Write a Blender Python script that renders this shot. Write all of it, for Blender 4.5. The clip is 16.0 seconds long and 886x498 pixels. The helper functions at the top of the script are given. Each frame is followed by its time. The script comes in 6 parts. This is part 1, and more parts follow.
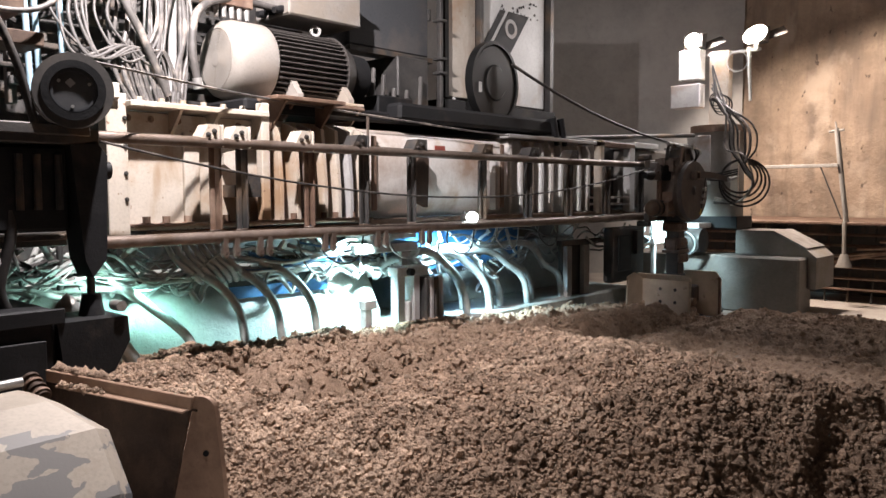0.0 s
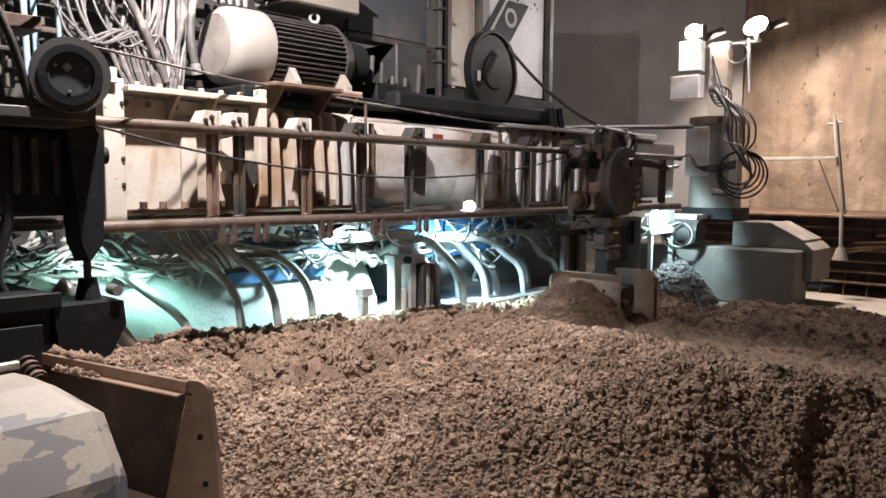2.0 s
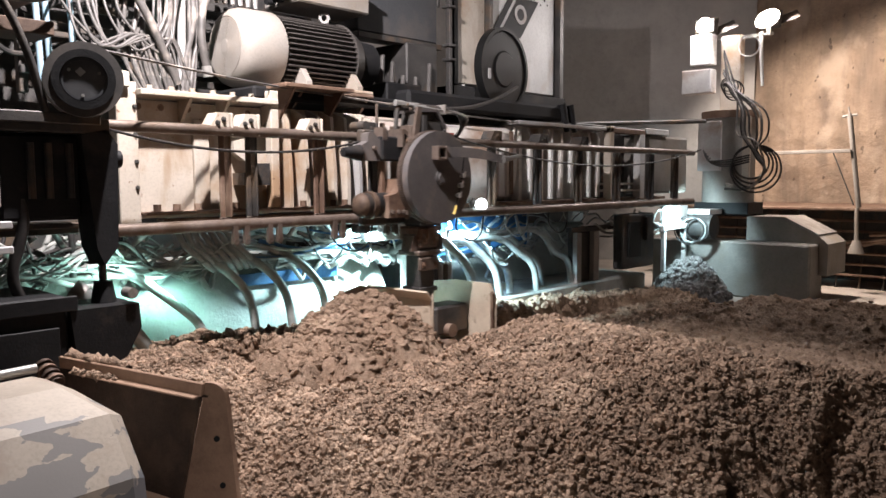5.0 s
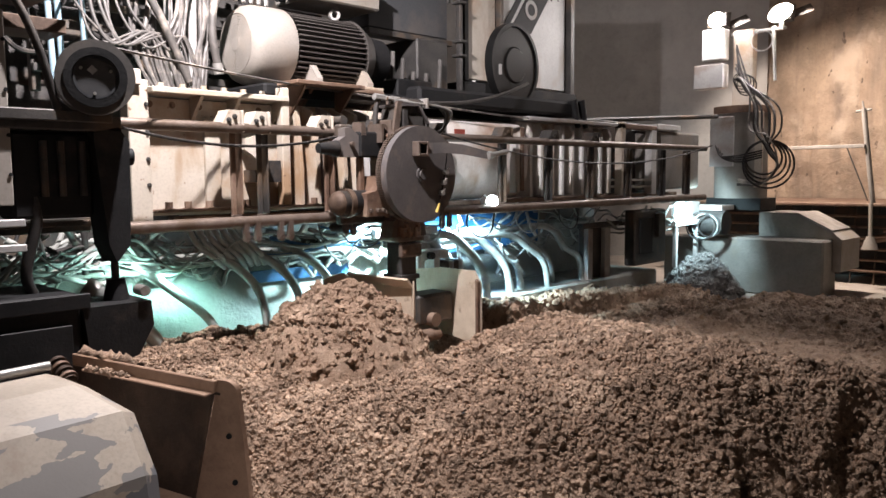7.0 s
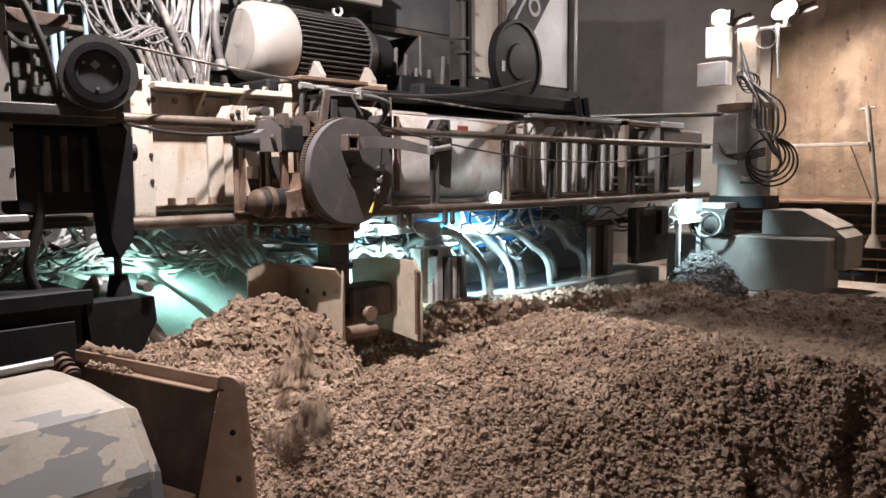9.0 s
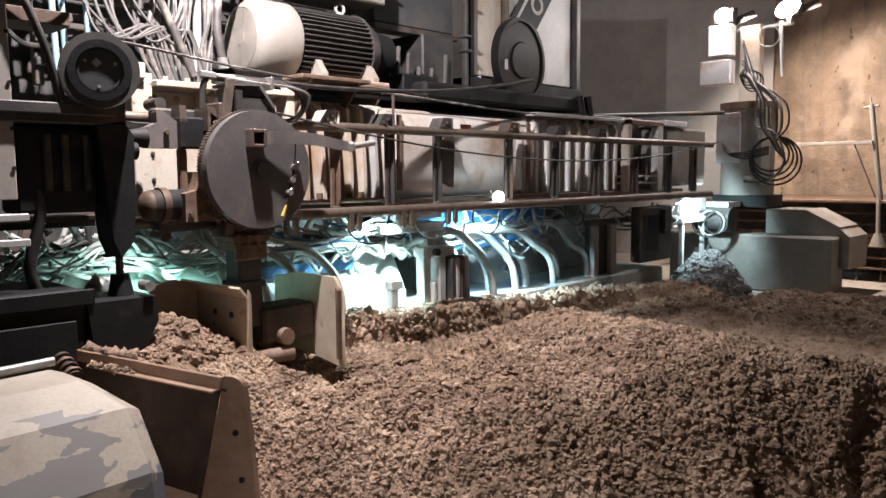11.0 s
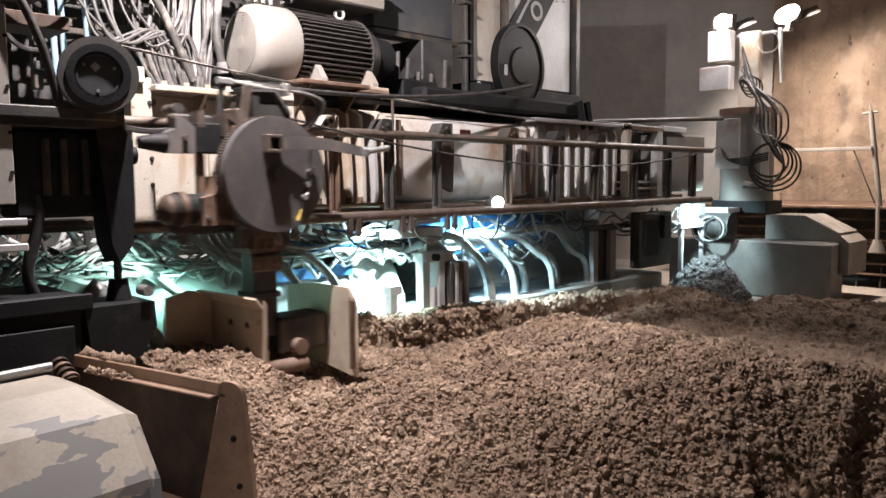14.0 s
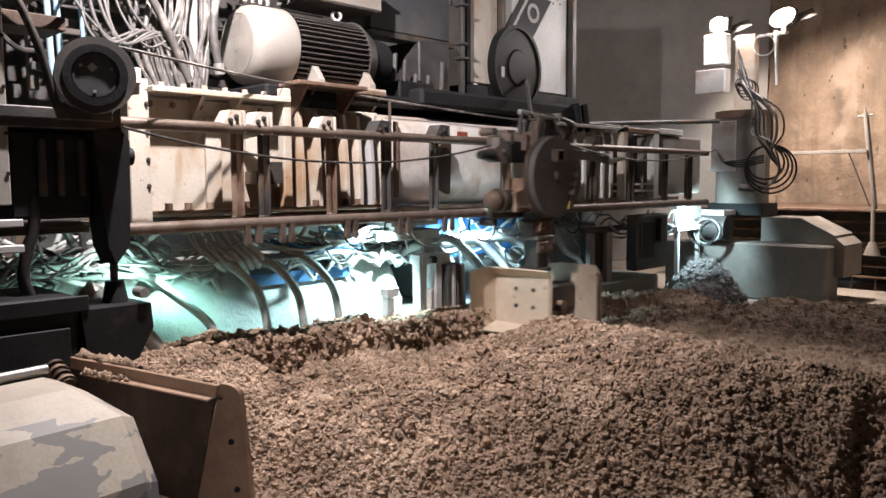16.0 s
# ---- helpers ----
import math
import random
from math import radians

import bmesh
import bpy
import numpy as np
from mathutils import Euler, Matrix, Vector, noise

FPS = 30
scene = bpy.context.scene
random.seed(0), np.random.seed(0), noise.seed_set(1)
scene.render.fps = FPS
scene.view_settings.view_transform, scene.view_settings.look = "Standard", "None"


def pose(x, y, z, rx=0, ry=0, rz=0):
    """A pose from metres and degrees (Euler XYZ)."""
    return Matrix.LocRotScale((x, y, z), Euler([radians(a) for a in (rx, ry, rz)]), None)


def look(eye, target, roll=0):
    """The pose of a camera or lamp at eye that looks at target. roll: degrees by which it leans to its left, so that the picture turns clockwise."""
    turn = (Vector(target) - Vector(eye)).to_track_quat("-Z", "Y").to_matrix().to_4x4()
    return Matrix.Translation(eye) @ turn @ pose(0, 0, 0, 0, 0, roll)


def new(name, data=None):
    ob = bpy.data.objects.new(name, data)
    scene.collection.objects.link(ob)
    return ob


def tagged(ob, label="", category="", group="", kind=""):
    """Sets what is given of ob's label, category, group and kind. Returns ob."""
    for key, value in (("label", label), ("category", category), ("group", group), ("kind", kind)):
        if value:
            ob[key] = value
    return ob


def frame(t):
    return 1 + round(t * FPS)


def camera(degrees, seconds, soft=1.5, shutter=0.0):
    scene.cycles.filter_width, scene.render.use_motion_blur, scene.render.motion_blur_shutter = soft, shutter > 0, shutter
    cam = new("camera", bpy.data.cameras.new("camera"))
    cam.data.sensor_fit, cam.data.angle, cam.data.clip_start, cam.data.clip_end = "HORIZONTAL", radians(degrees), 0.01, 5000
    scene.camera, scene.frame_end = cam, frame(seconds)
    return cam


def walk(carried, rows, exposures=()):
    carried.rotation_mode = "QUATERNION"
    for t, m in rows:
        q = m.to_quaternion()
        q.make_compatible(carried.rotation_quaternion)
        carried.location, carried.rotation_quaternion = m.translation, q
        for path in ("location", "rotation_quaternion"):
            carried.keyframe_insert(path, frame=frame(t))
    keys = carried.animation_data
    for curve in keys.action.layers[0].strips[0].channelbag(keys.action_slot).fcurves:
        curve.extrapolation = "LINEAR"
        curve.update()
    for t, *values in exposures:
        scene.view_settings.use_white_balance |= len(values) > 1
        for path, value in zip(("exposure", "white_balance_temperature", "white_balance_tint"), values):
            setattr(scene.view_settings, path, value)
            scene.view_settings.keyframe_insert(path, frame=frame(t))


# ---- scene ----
cam = camera(60.0, 16.0, shutter=0.9)
PATH = [
    (0, (0.002, -4.672, 1.477), (1.464, -3.315, 1.335), -0.2),
    (0.5, (-0.004, -4.699, 1.478), (1.458, -3.342, 1.332), 0.1),
    (1, (0.001, -4.703, 1.478), (1.464, -3.348, 1.322), 0.3),
    (1.5, (-0.001, -4.712, 1.479), (1.461, -3.357, 1.312), 0.4),
    (2, (0.003, -4.702, 1.475), (1.465, -3.348, 1.304), 0.4),
    (2.5, (0.001, -4.703, 1.476), (1.461, -3.347, 1.3), 0.3),
    (3, (-0.006, -4.712, 1.484), (1.45, -3.353, 1.307), 0.2),
    (3.5, (-0.009, -4.704, 1.49), (1.443, -3.341, 1.311), 0.1),
    (4, (-0.007, -4.699, 1.483), (1.441, -3.331, 1.306), -0.1),
    (6.5, (0.01, -4.681, 1.484), (1.438, -3.293, 1.301), -0.5),
    (7, (0.005, -4.679, 1.488), (1.427, -3.285, 1.301), -0.5),
    (7.5, (0.002, -4.678, 1.49), (1.421, -3.282, 1.298), -0.4),
    (8, (0.0, -4.678, 1.483), (1.419, -3.281, 1.293), -0.5),
    (8.5, (0.001, -4.667, 1.484), (1.42, -3.271, 1.292), -0.4),
    (9, (0.006, -4.654, 1.477), (1.426, -3.258, 1.285), -0.4),
    (11.5, (0.02, -4.62, 1.467), (1.437, -3.22, 1.275), -0.5),
    (12, (0.018, -4.633, 1.473), (1.434, -3.233, 1.281), -0.5),
    (12.5, (0.02, -4.625, 1.47), (1.438, -3.226, 1.282), -0.5),
    (13, (0.023, -4.623, 1.47), (1.442, -3.226, 1.286), -0.4),
    (13.5, (0.025, -4.626, 1.471), (1.444, -3.229, 1.291), -0.4),
    (14, (0.027, -4.612, 1.465), (1.447, -3.214, 1.287), -0.4),
    (14.5, (0.024, -4.605, 1.462), (1.444, -3.208, 1.284), -0.5),
    (15, (0.018, -4.607, 1.466), (1.44, -3.211, 1.29), -0.4),
    (15.5, (0.02, -4.603, 1.465), (1.444, -3.21, 1.291), -0.3),
    (16, (0.023, -4.589, 1.462), (1.452, -3.201, 1.29), -0.3),
]
walk(cam, [(t, look(eye, target, roll)) for t, eye, target, roll in PATH])

# ---- world, lights, exposure ----
w = bpy.data.worlds.new("dim_shaft")
scene.world = w
w.use_nodes = True
w.node_tree.nodes["Background"].inputs[0].default_value = (0.50, 0.48, 0.46, 1)
w.node_tree.nodes["Background"].inputs[1].default_value = 0.046
scene.view_settings.exposure = 0.0


def lamp(name, kind, loc, target, power, colour, size=0.1, spot=60, blend=0.4):
    d = bpy.data.lights.new(name, kind)
    d.energy, d.color = power, colour
    if kind == "AREA":
        d.shape, d.size = "DISK", size
    else:
        d.shadow_soft_size = size
    if kind == "SPOT":
        d.spot_size, d.spot_blend = radians(spot), blend
    ob = new(name, d)
    ob.matrix_world = look(loc, target)
    return ob


WARM = (1.0, 0.925, 0.935)
WORK = Vector((2.2, -0.95, 4.3))
lamp("work_light", "SPOT", WORK, (3.9, 0.90, 0.95), 1680, WARM, 0.04, 144, 0.78)
lamp("near_work_light", "SPOT", (1.15, -2.75, 3.5), (1.72, -2.05, 0.2), 125, WARM, 0.04, 45, 0.5)
lamp("tower_light_a", "SPOT", (11.2, 0.30, 3.68), (14.0, -1.4, 0.6), 800, (1.0, 0.84, 0.73), 0.022, 130, 0.3)
lamp("tower_light_b", "SPOT", (11.1, -0.62, 3.66), (14.0, -3.0, 0.8), 580, (1.0, 0.84, 0.73), 0.022, 120, 0.3)
lamp("tower_light_c", "POINT", (10.50, 0.35, 3.78), (7.0, 2.2, 1.4), 105, (1.0, 0.92, 0.92), 0.16)
lamp("tower_light_d", "SPOT", (10.55, -0.50, 3.74), (7.0, 0.2, 1.2), 155, (1.0, 0.92, 0.92), 0.08, 164, 0.3)
lamp("under_light_a", "SPOT", (5.66, 0.66, 1.07), (5.95, 0.95, 0.50), 800, (0.58, 0.87, 1.0), 0.05, 116, 0.45)
lamp("under_light_b", "SPOT", (4.62, 0.54, 1.04), (4.42, 0.95, 0.4), 500, (0.58, 0.93, 1.0), 0.05, 128, 0.5)
lamp("under_light_c", "SPOT", (2.55, 0.60, 0.80), (2.60, 0.92, 0.3), 50, (0.46, 1.0, 0.90), 0.05, 124, 0.5)
# added fill aimed up to brighten the hose tangle, no fixture of its own
lamp("tangle_fill", "SPOT", (2.25, 0.42, 0.76), (2.10, 0.85, 1.06), 26, (0.55, 1.0, 0.90), 0.05, 130, 0.6)
lamp("under_light_d", "SPOT", (9.55, 0.05, 1.15), (10.1, 0.50, 0.75), 170, (0.62, 0.90, 1.0), 0.05, 130, 0.5)


# ---- materials ----
def mat(name, a, b, scale=6.0, rough=0.6, metal=0.0, bump=0.3, fine=60.0, dirt=None, amount=0.5, vary=0.0, depth=0.01):
    m = bpy.data.materials.new(name)
    m.use_nodes = True
    nt = m.node_tree
    N, L = nt.nodes, nt.links
    bs = N["Principled BSDF"]
    tc = N.new("ShaderNodeTexCoord")

    def nz(sc, det=6.0):
        n = N.new("ShaderNodeTexNoise")
        n.inputs["Scale"].default_value, n.inputs["Detail"].default_value = sc, det
        n.inputs["Roughness"].default_value = 0.62
        L.new(tc.outputs["Object"], n.inputs["Vector"])
        return n

    def ramp(src, lo, hi):
        r = N.new("ShaderNodeMapRange")
        r.inputs["From Min"].default_value, r.inputs["From Max"].default_value = lo, hi
        L.new(src, r.inputs["Value"])
        return r.outputs["Result"]

    def mix(fac, x, y):
        k = N.new("ShaderNodeMix")
        k.data_type = "RGBA"
        L.new(fac, k.inputs["Factor"])
        for s, v in ((k.inputs["A"], x), (k.inputs["B"], y)):
            if isinstance(v, tuple):
                s.default_value = (*v, 1)
            else:
                L.new(v, s)
        return k.outputs["Result"]

    big, small = nz(scale), nz(fine, 4.0)
    col = mix(ramp(big.outputs["Fac"], 0.35, 0.65), a, b)
    col = mix(ramp(small.outputs["Fac"], 0.46, 1.1), col, tuple(c * 0.6 for c in a))
    if dirt:
        d = nz(scale * 0.45, 9.0)
        col = mix(ramp(d.outputs["Fac"], 0.62 - 0.3 * amount, 0.78 - 0.3 * amount), col, dirt)
    if vary:
        oi = N.new("ShaderNodeObjectInfo")
        ge = N.new("ShaderNodeNewGeometry")
        ad = N.new("ShaderNodeMath")
        ad.operation = "MULTIPLY_ADD"
        ad.inputs[1].default_value, ad.inputs[2].default_value = vary, 1.0 - vary / 2
        sm = N.new("ShaderNodeMath")
        sm.operation = "FRACT"
        s0 = N.new("ShaderNodeMath")
        L.new(oi.outputs["Random"], s0.inputs[0])
        L.new(ge.outputs["Random Per Island"], s0.inputs[1])
        L.new(s0.outputs[0], sm.inputs[0])
        L.new(sm.outputs[0], ad.inputs[0])
        hs = N.new("ShaderNodeHueSaturation")
        L.new(ad.outputs[0], hs.inputs["Value"])
        L.new(col, hs.inputs["Color"])
        col = hs.outputs["Color"]
    L.new(col, bs.inputs["Base Color"])
    rr = N.new("ShaderNodeMapRange")
    rr.inputs["To Min"].default_value, rr.inputs["To Max"].default_value = max(rough - 0.15, 0.05), min(rough + 0.15, 1)
    L.new(big.outputs["Fac"], rr.inputs["Value"])
    L.new(rr.outputs["Result"], bs.inputs["Roughness"])
    bs.inputs["Metallic"].default_value = metal
    if bump:
        bp = N.new("ShaderNodeBump")
        bp.inputs["Strength"].default_value, bp.inputs["Distance"].default_value = bump, depth
        L.new(small.outputs["Fac"], bp.inputs["Height"])
        L.new(bp.outputs["Normal"], bs.inputs["Normal"])
    return m


BLACKISH = 0.2


def glow(name, colour, power):
    m = bpy.data.materials.new(name)
    m.use_nodes = True
    bs = m.node_tree.nodes["Principled BSDF"]
    bs.inputs["Base Color"].default_value = (*colour, 1)
    bs.inputs["Emission Color"].default_value = (*colour, 1)
    bs.inputs["Emission Strength"].default_value = power
    return m


CREAM = mat("cream_paint", (0.53, 0.475, 0.41), (0.45, 0.40, 0.335), 3, 0.5, 0, 0.15, 50, (0.36, 0.24, 0.15), 0.42)
GREYP = mat("grey_paint", (0.42, 0.41, 0.40), (0.34, 0.33, 0.33), 3, 0.5, 0, 0.15, 45, (0.22, 0.16, 0.12), 0.4)
PALE = mat("pale_tank_paint", (0.66, 0.63, 0.60), (0.56, 0.53, 0.50), 2, 0.4, 0, 0.1, 40, (0.30, 0.20, 0.14), 0.3)
DARK = mat("dark_steel", (0.055, 0.052, 0.052), (0.09, 0.085, 0.08), 5, 0.5, 0.4, 0.25, 60, (0.14, 0.10, 0.07), 0.35)
BLACK = mat("black_paint", (0.010, 0.010, 0.011), (0.017, 0.017, 0.018), 5, 0.6, 0, 0.2, 60, (0.045, 0.036, 0.03), 0.25)
RUST = mat("rusty_steel", (0.20, 0.125, 0.085), (0.13, 0.08, 0.06), 7, 0.6, 0.3, 0.3, 70, (0.28, 0.20, 0.15), 0.4)
# darker rust; on the chute plate and roof beam it stands for shade
DRUST = mat("dark_and_shaded_rust", (0.055, 0.038, 0.03), (0.085, 0.058, 0.044), 6, 0.55, 0.2, 0.3, 60, (0.13, 0.09, 0.065), 0.3)
# brighter brown puts the light on the chute's lit parts into colour
SCRAPED = mat("lit_scraped_steel", (0.40, 0.265, 0.185), (0.31, 0.20, 0.14), 6, 0.5, 0.2, 0.3, 70, (0.20, 0.125, 0.085), 0.35)
RAIL = mat("worn_rail_steel", (0.20, 0.155, 0.13), (0.13, 0.10, 0.083), 9, 0.45, 0.5, 0.2, 80, (0.10, 0.07, 0.05), 0.4)
BLADE = mat("scraped_blade_steel", (0.62, 0.52, 0.41), (0.53, 0.43, 0.33), 5, 0.5, 0.25, 0.2, 70, (0.70, 0.60, 0.48), 0.35)
DISCM = mat("dusty_disc_paint", (0.11, 0.10, 0.10), (0.085, 0.078, 0.078), 4, 0.6, 0.1, 0.15, 60, (0.145, 0.125, 0.115), 0.4)
HOUSING = mat("dusty_black_casting", (0.05, 0.046, 0.044), (0.075, 0.068, 0.062), 5, 0.6, 0, 0.05, 60, (0.11, 0.09, 0.075), 0.35)
RUBBER = mat("black_rubber", (0.006, 0.006, 0.006), (0.010, 0.010, 0.010), 5, 0.35, 0, 0.05, 60)
MOTOR = mat("motor_cream", (0.30, 0.275, 0.25), (0.26, 0.235, 0.21), 4, 0.45, 0, 0.08, 60, (0.26, 0.20, 0.15), 0.3)
FINS = mat("motor_dark", (0.06, 0.055, 0.052), (0.085, 0.075, 0.07), 6, 0.5, 0.2, 0.1, 60)
WHITE = mat("white_enamel", (0.66, 0.66, 0.65), (0.58, 0.58, 0.57), 2, 0.58, 0, 0.05, 40, (0.42, 0.36, 0.30), 0.2)
SLATE = mat("slate_panel", (0.052, 0.055, 0.06), (0.065, 0.066, 0.07), 2, 0.5, 0, 0.05, 40, (0.11, 0.095, 0.085), 0.3)
HOSE = mat("dusty_hose", (0.38, 0.40, 0.385), (0.25, 0.27, 0.26), 8, 0.65, 0, 0.2, 70, (0.20, 0.20, 0.19), 0.35, vary=0.4)
CABLE = mat("grey_cable", (0.11, 0.10, 0.094), (0.06, 0.055, 0.052), 9, 0.55, 0, 0.1, 70, (0.36, 0.31, 0.27), 0.33, vary=0.5)
BCABLE = mat("black_cable", (0.03, 0.028, 0.028), (0.05, 0.046, 0.044), 9, 0.45, 0, 0.1, 70, (0.12, 0.1, 0.085), 0.3)
SLURRY = mat("slurry_concrete", (0.42, 0.43, 0.40), (0.30, 0.31, 0.29), 2.5, 0.6, 0, 0.4, 30, (0.20, 0.20, 0.19), 0.4, depth=0.02)
MUD = mat("brown_clay", (0.405, 0.282, 0.200), (0.235, 0.162, 0.115), 5, 0.70, 0, 1.0, 90, (0.49, 0.36, 0.265), 0.42, depth=0.02)
CLOD = mat("loose_clay", (0.405, 0.282, 0.200), (0.235, 0.162, 0.115), 5, 0.66, 0, 1.0, 90, (0.49, 0.36, 0.265), 0.42, vary=0.75, depth=0.02)
# clay greyed to carry the cool lamp light on the far pile
COOLCLAY = mat("cool_lit_wet_clay", (0.20, 0.19, 0.185), (0.13, 0.12, 0.115), 6, 0.45, 0, 1.0, 80, (0.28, 0.26, 0.245), 0.4, depth=0.02)
WALLM = mat("stained_shaft_wall", (0.36, 0.265, 0.19), (0.25, 0.18, 0.13), 1.6, 0.75, 0, 0.8, 16, (0.16, 0.118, 0.086), 0.45, depth=0.04)
SMOOTH = mat("grey_shaft_wall", (0.32, 0.305, 0.29), (0.26, 0.25, 0.237), 0.8, 0.65, 0, 0.3, 9, (0.38, 0.36, 0.34), 0.4, depth=0.03)
CONC = mat("dirty_concrete", (0.25, 0.23, 0.21), (0.19, 0.175, 0.16), 2.5, 0.75, 0, 0.4, 30, (0.20, 0.165, 0.13), 0.4, depth=0.015)
FLOORM = mat("wet_pale_floor", (0.48, 0.43, 0.38), (0.40, 0.35, 0.31), 1.5, 0.45, 0, 0.3, 20, (0.26, 0.21, 0.17), 0.35)
GALV = mat("galvanised_steel", (0.46, 0.45, 0.43), (0.36, 0.35, 0.34), 8, 0.4, 0.6, 0.1, 60, (0.24, 0.2, 0.17), 0.3)
PIPEB = mat("pale_blue_paint", (0.30, 0.42, 0.50), (0.24, 0.35, 0.43), 6, 0.45, 0, 0.1, 60, (0.2, 0.18, 0.16), 0.35)
GLASS = mat("dark_lens", (0.09, 0.092, 0.095), (0.06, 0.06, 0.063), 6, 0.16, 0, 0.0, 40, (0.12, 0.11, 0.10), 0.3)
BLUE = mat("blue_tarpaulin", (0.02, 0.10, 0.25), (0.04, 0.14, 0.30), 5, 0.5, 0, 0.3, 30)
YELLOW = mat("yellow_tag", (0.6, 0.42, 0.08), (0.5, 0.35, 0.06), 8, 0.5)
REDM = mat("red_paint", (0.30, 0.06, 0.04), (0.22, 0.05, 0.04), 8, 0.5)
for m in (BLACK, DARK, SLATE, FINS, BCABLE, MUD, CLOD, DRUST, RUBBER):
    m.node_tree.nodes["Principled BSDF"].inputs["Specular IOR Level"].default_value = BLACKISH
LED = glow("led_white", (0.80, 0.94, 1.0), 30)
LAMPG = glow("lamp_warm", (1.0, 0.90, 0.80), 60)

def overlay(m, scale, low, high, colour, detail=6.0):
    """Lays a second colour over a material where a stretched noise is high: drips, streaks, stains."""
    nt = m.node_tree
    N, L = nt.nodes, nt.links
    bs = N["Principled BSDF"]
    src = bs.inputs["Base Color"].links[0].from_socket
    tc, mp, nz, mr, k = (N.new("ShaderNode" + n) for n in ("TexCoord", "Mapping", "TexNoise", "MapRange", "Mix"))
    mp.inputs["Scale"].default_value = scale
    nz.inputs["Scale"].default_value, nz.inputs["Detail"].default_value = 1.0, detail
    mr.inputs["From Min"].default_value, mr.inputs["From Max"].default_value = low, high
    k.data_type = "RGBA"
    k.inputs["B"].default_value = (*colour, 1)
    L.new(tc.outputs["Object"], mp.inputs["Vector"])
    L.new(mp.outputs["Vector"], nz.inputs["Vector"])
    L.new(nz.outputs["Fac"], mr.inputs["Value"])
    L.new(mr.outputs["Result"], k.inputs["Factor"])
    L.new(src, k.inputs["A"])
    L.new(k.outputs["Result"], bs.inputs["Base Color"])


overlay(WALLM, (2.0, 4.5, 0.5), 0.50, 0.72, (0.17, 0.125, 0.095))
overlay(WALLM, (1.5, 1.6, 1.1), 0.55, 0.66, (0.38, 0.295, 0.225))
overlay(WALLM, (9.0, 9.0, 5.0), 0.66, 0.72, (0.10, 0.07, 0.05))
overlay(CREAM, (5.0, 5.0, 1.6), 0.56, 0.72, (0.36, 0.27, 0.19))
overlay(CREAM, (22.0, 22.0, 22.0), 0.68, 0.74, (0.20, 0.12, 0.08))
overlay(PALE, (4.0, 4.0, 2.5), 0.55, 0.70, (0.42, 0.33, 0.26))
overlay(MOTOR, (3.0, 3.0, 3.0), 0.52, 0.70, (0.30, 0.26, 0.22))
overlay(BLADE, (6.0, 6.0, 9.0), 0.63, 0.72, (0.22, 0.145, 0.095))
overlay(DISCM, (7.0, 7.0, 5.0), 0.56, 0.70, (0.16, 0.13, 0.115))
for m in (MUD, CLOD):
    overlay(m, (34.0, 34.0, 34.0), 0.60, 0.74, (0.12, 0.085, 0.06))
    overlay(m, (62.0, 62.0, 62.0), 0.63, 0.72, (0.60, 0.47, 0.37))
overlay(WHITE, (3.0, 3.0, 1.2), 0.58, 0.72, (0.48, 0.44, 0.40))

# ---- builders ----
ORG = {}


def thing(name, loc, label, category, group="", kind=""):
    ob = new(name)
    ob.empty_display_size = 0.1
    ob.location = loc
    ORG[ob] = Vector(loc)
    return tagged(ob, label, category, group, kind)


def part(name, bm, material, parent=None, label="", smooth=True):
    me = bpy.data.meshes.new(name)
    if parent is not None:
        bmesh.ops.translate(bm, verts=bm.verts, vec=-ORG[parent])
    bm.to_mesh(me)
    bm.free()
    me.materials.append(material)
    if smooth:
        me.shade_smooth()
        me.set_sharp_from_angle(angle=radians(35))
    ob = new(name, me)
    if parent is not None:
        ob.parent = parent
        ORG[ob] = ORG[parent]
    return tagged(ob, label)


def raw(name, V, F, material, parent=None, label="", smooth=True):
    me = bpy.data.meshes.new(name)
    V = np.asarray(V, float)
    if parent is not None:
        V = V - np.array(ORG[parent])
    me.from_pydata(V.tolist(), [], F.tolist() if hasattr(F, "tolist") else F)
    me.materials.append(material)
    if smooth:
        me.shade_smooth()
    ob = new(name, me)
    if parent is not None:
        ob.parent = parent
        ORG[ob] = ORG[parent]
    return tagged(ob, label)


def box(bm, x0, x1, y0, y1, z0, z1, bev=0.006):
    r = bmesh.ops.create_cube(bm, size=1)
    vs = r["verts"]
    bmesh.ops.scale(bm, verts=vs, vec=(abs(x1 - x0), abs(y1 - y0), abs(z1 - z0)))
    bmesh.ops.translate(bm, verts=vs, vec=((x0 + x1) / 2, (y0 + y1) / 2, (z0 + z1) / 2))
    if bev:
        es = list({e for v in vs for e in v.link_edges})
        bmesh.ops.bevel(bm, geom=es, offset=min(bev, 0.3 * min(abs(x1 - x0), abs(y1 - y0), abs(z1 - z0))), segments=1, affect="EDGES")
    return bm


def cube(*a, bev=0.006):
    return box(bmesh.new(), *a, bev=bev)


def cyl(bm, p, q, r, r2=None, seg=20):
    p, q = Vector(p), Vector(q)
    d = q - p
    m = Matrix.Translation((p + q) / 2) @ d.to_track_quat("Z", "Y").to_matrix().to_4x4()
    bmesh.ops.create_cone(bm, cap_ends=True, segments=seg, radius1=r, radius2=r if r2 is None else r2, depth=d.length, matrix=m)
    return bm


def rod(p, q, r, r2=None, seg=20):
    return cyl(bmesh.new(), p, q, r, r2, seg)


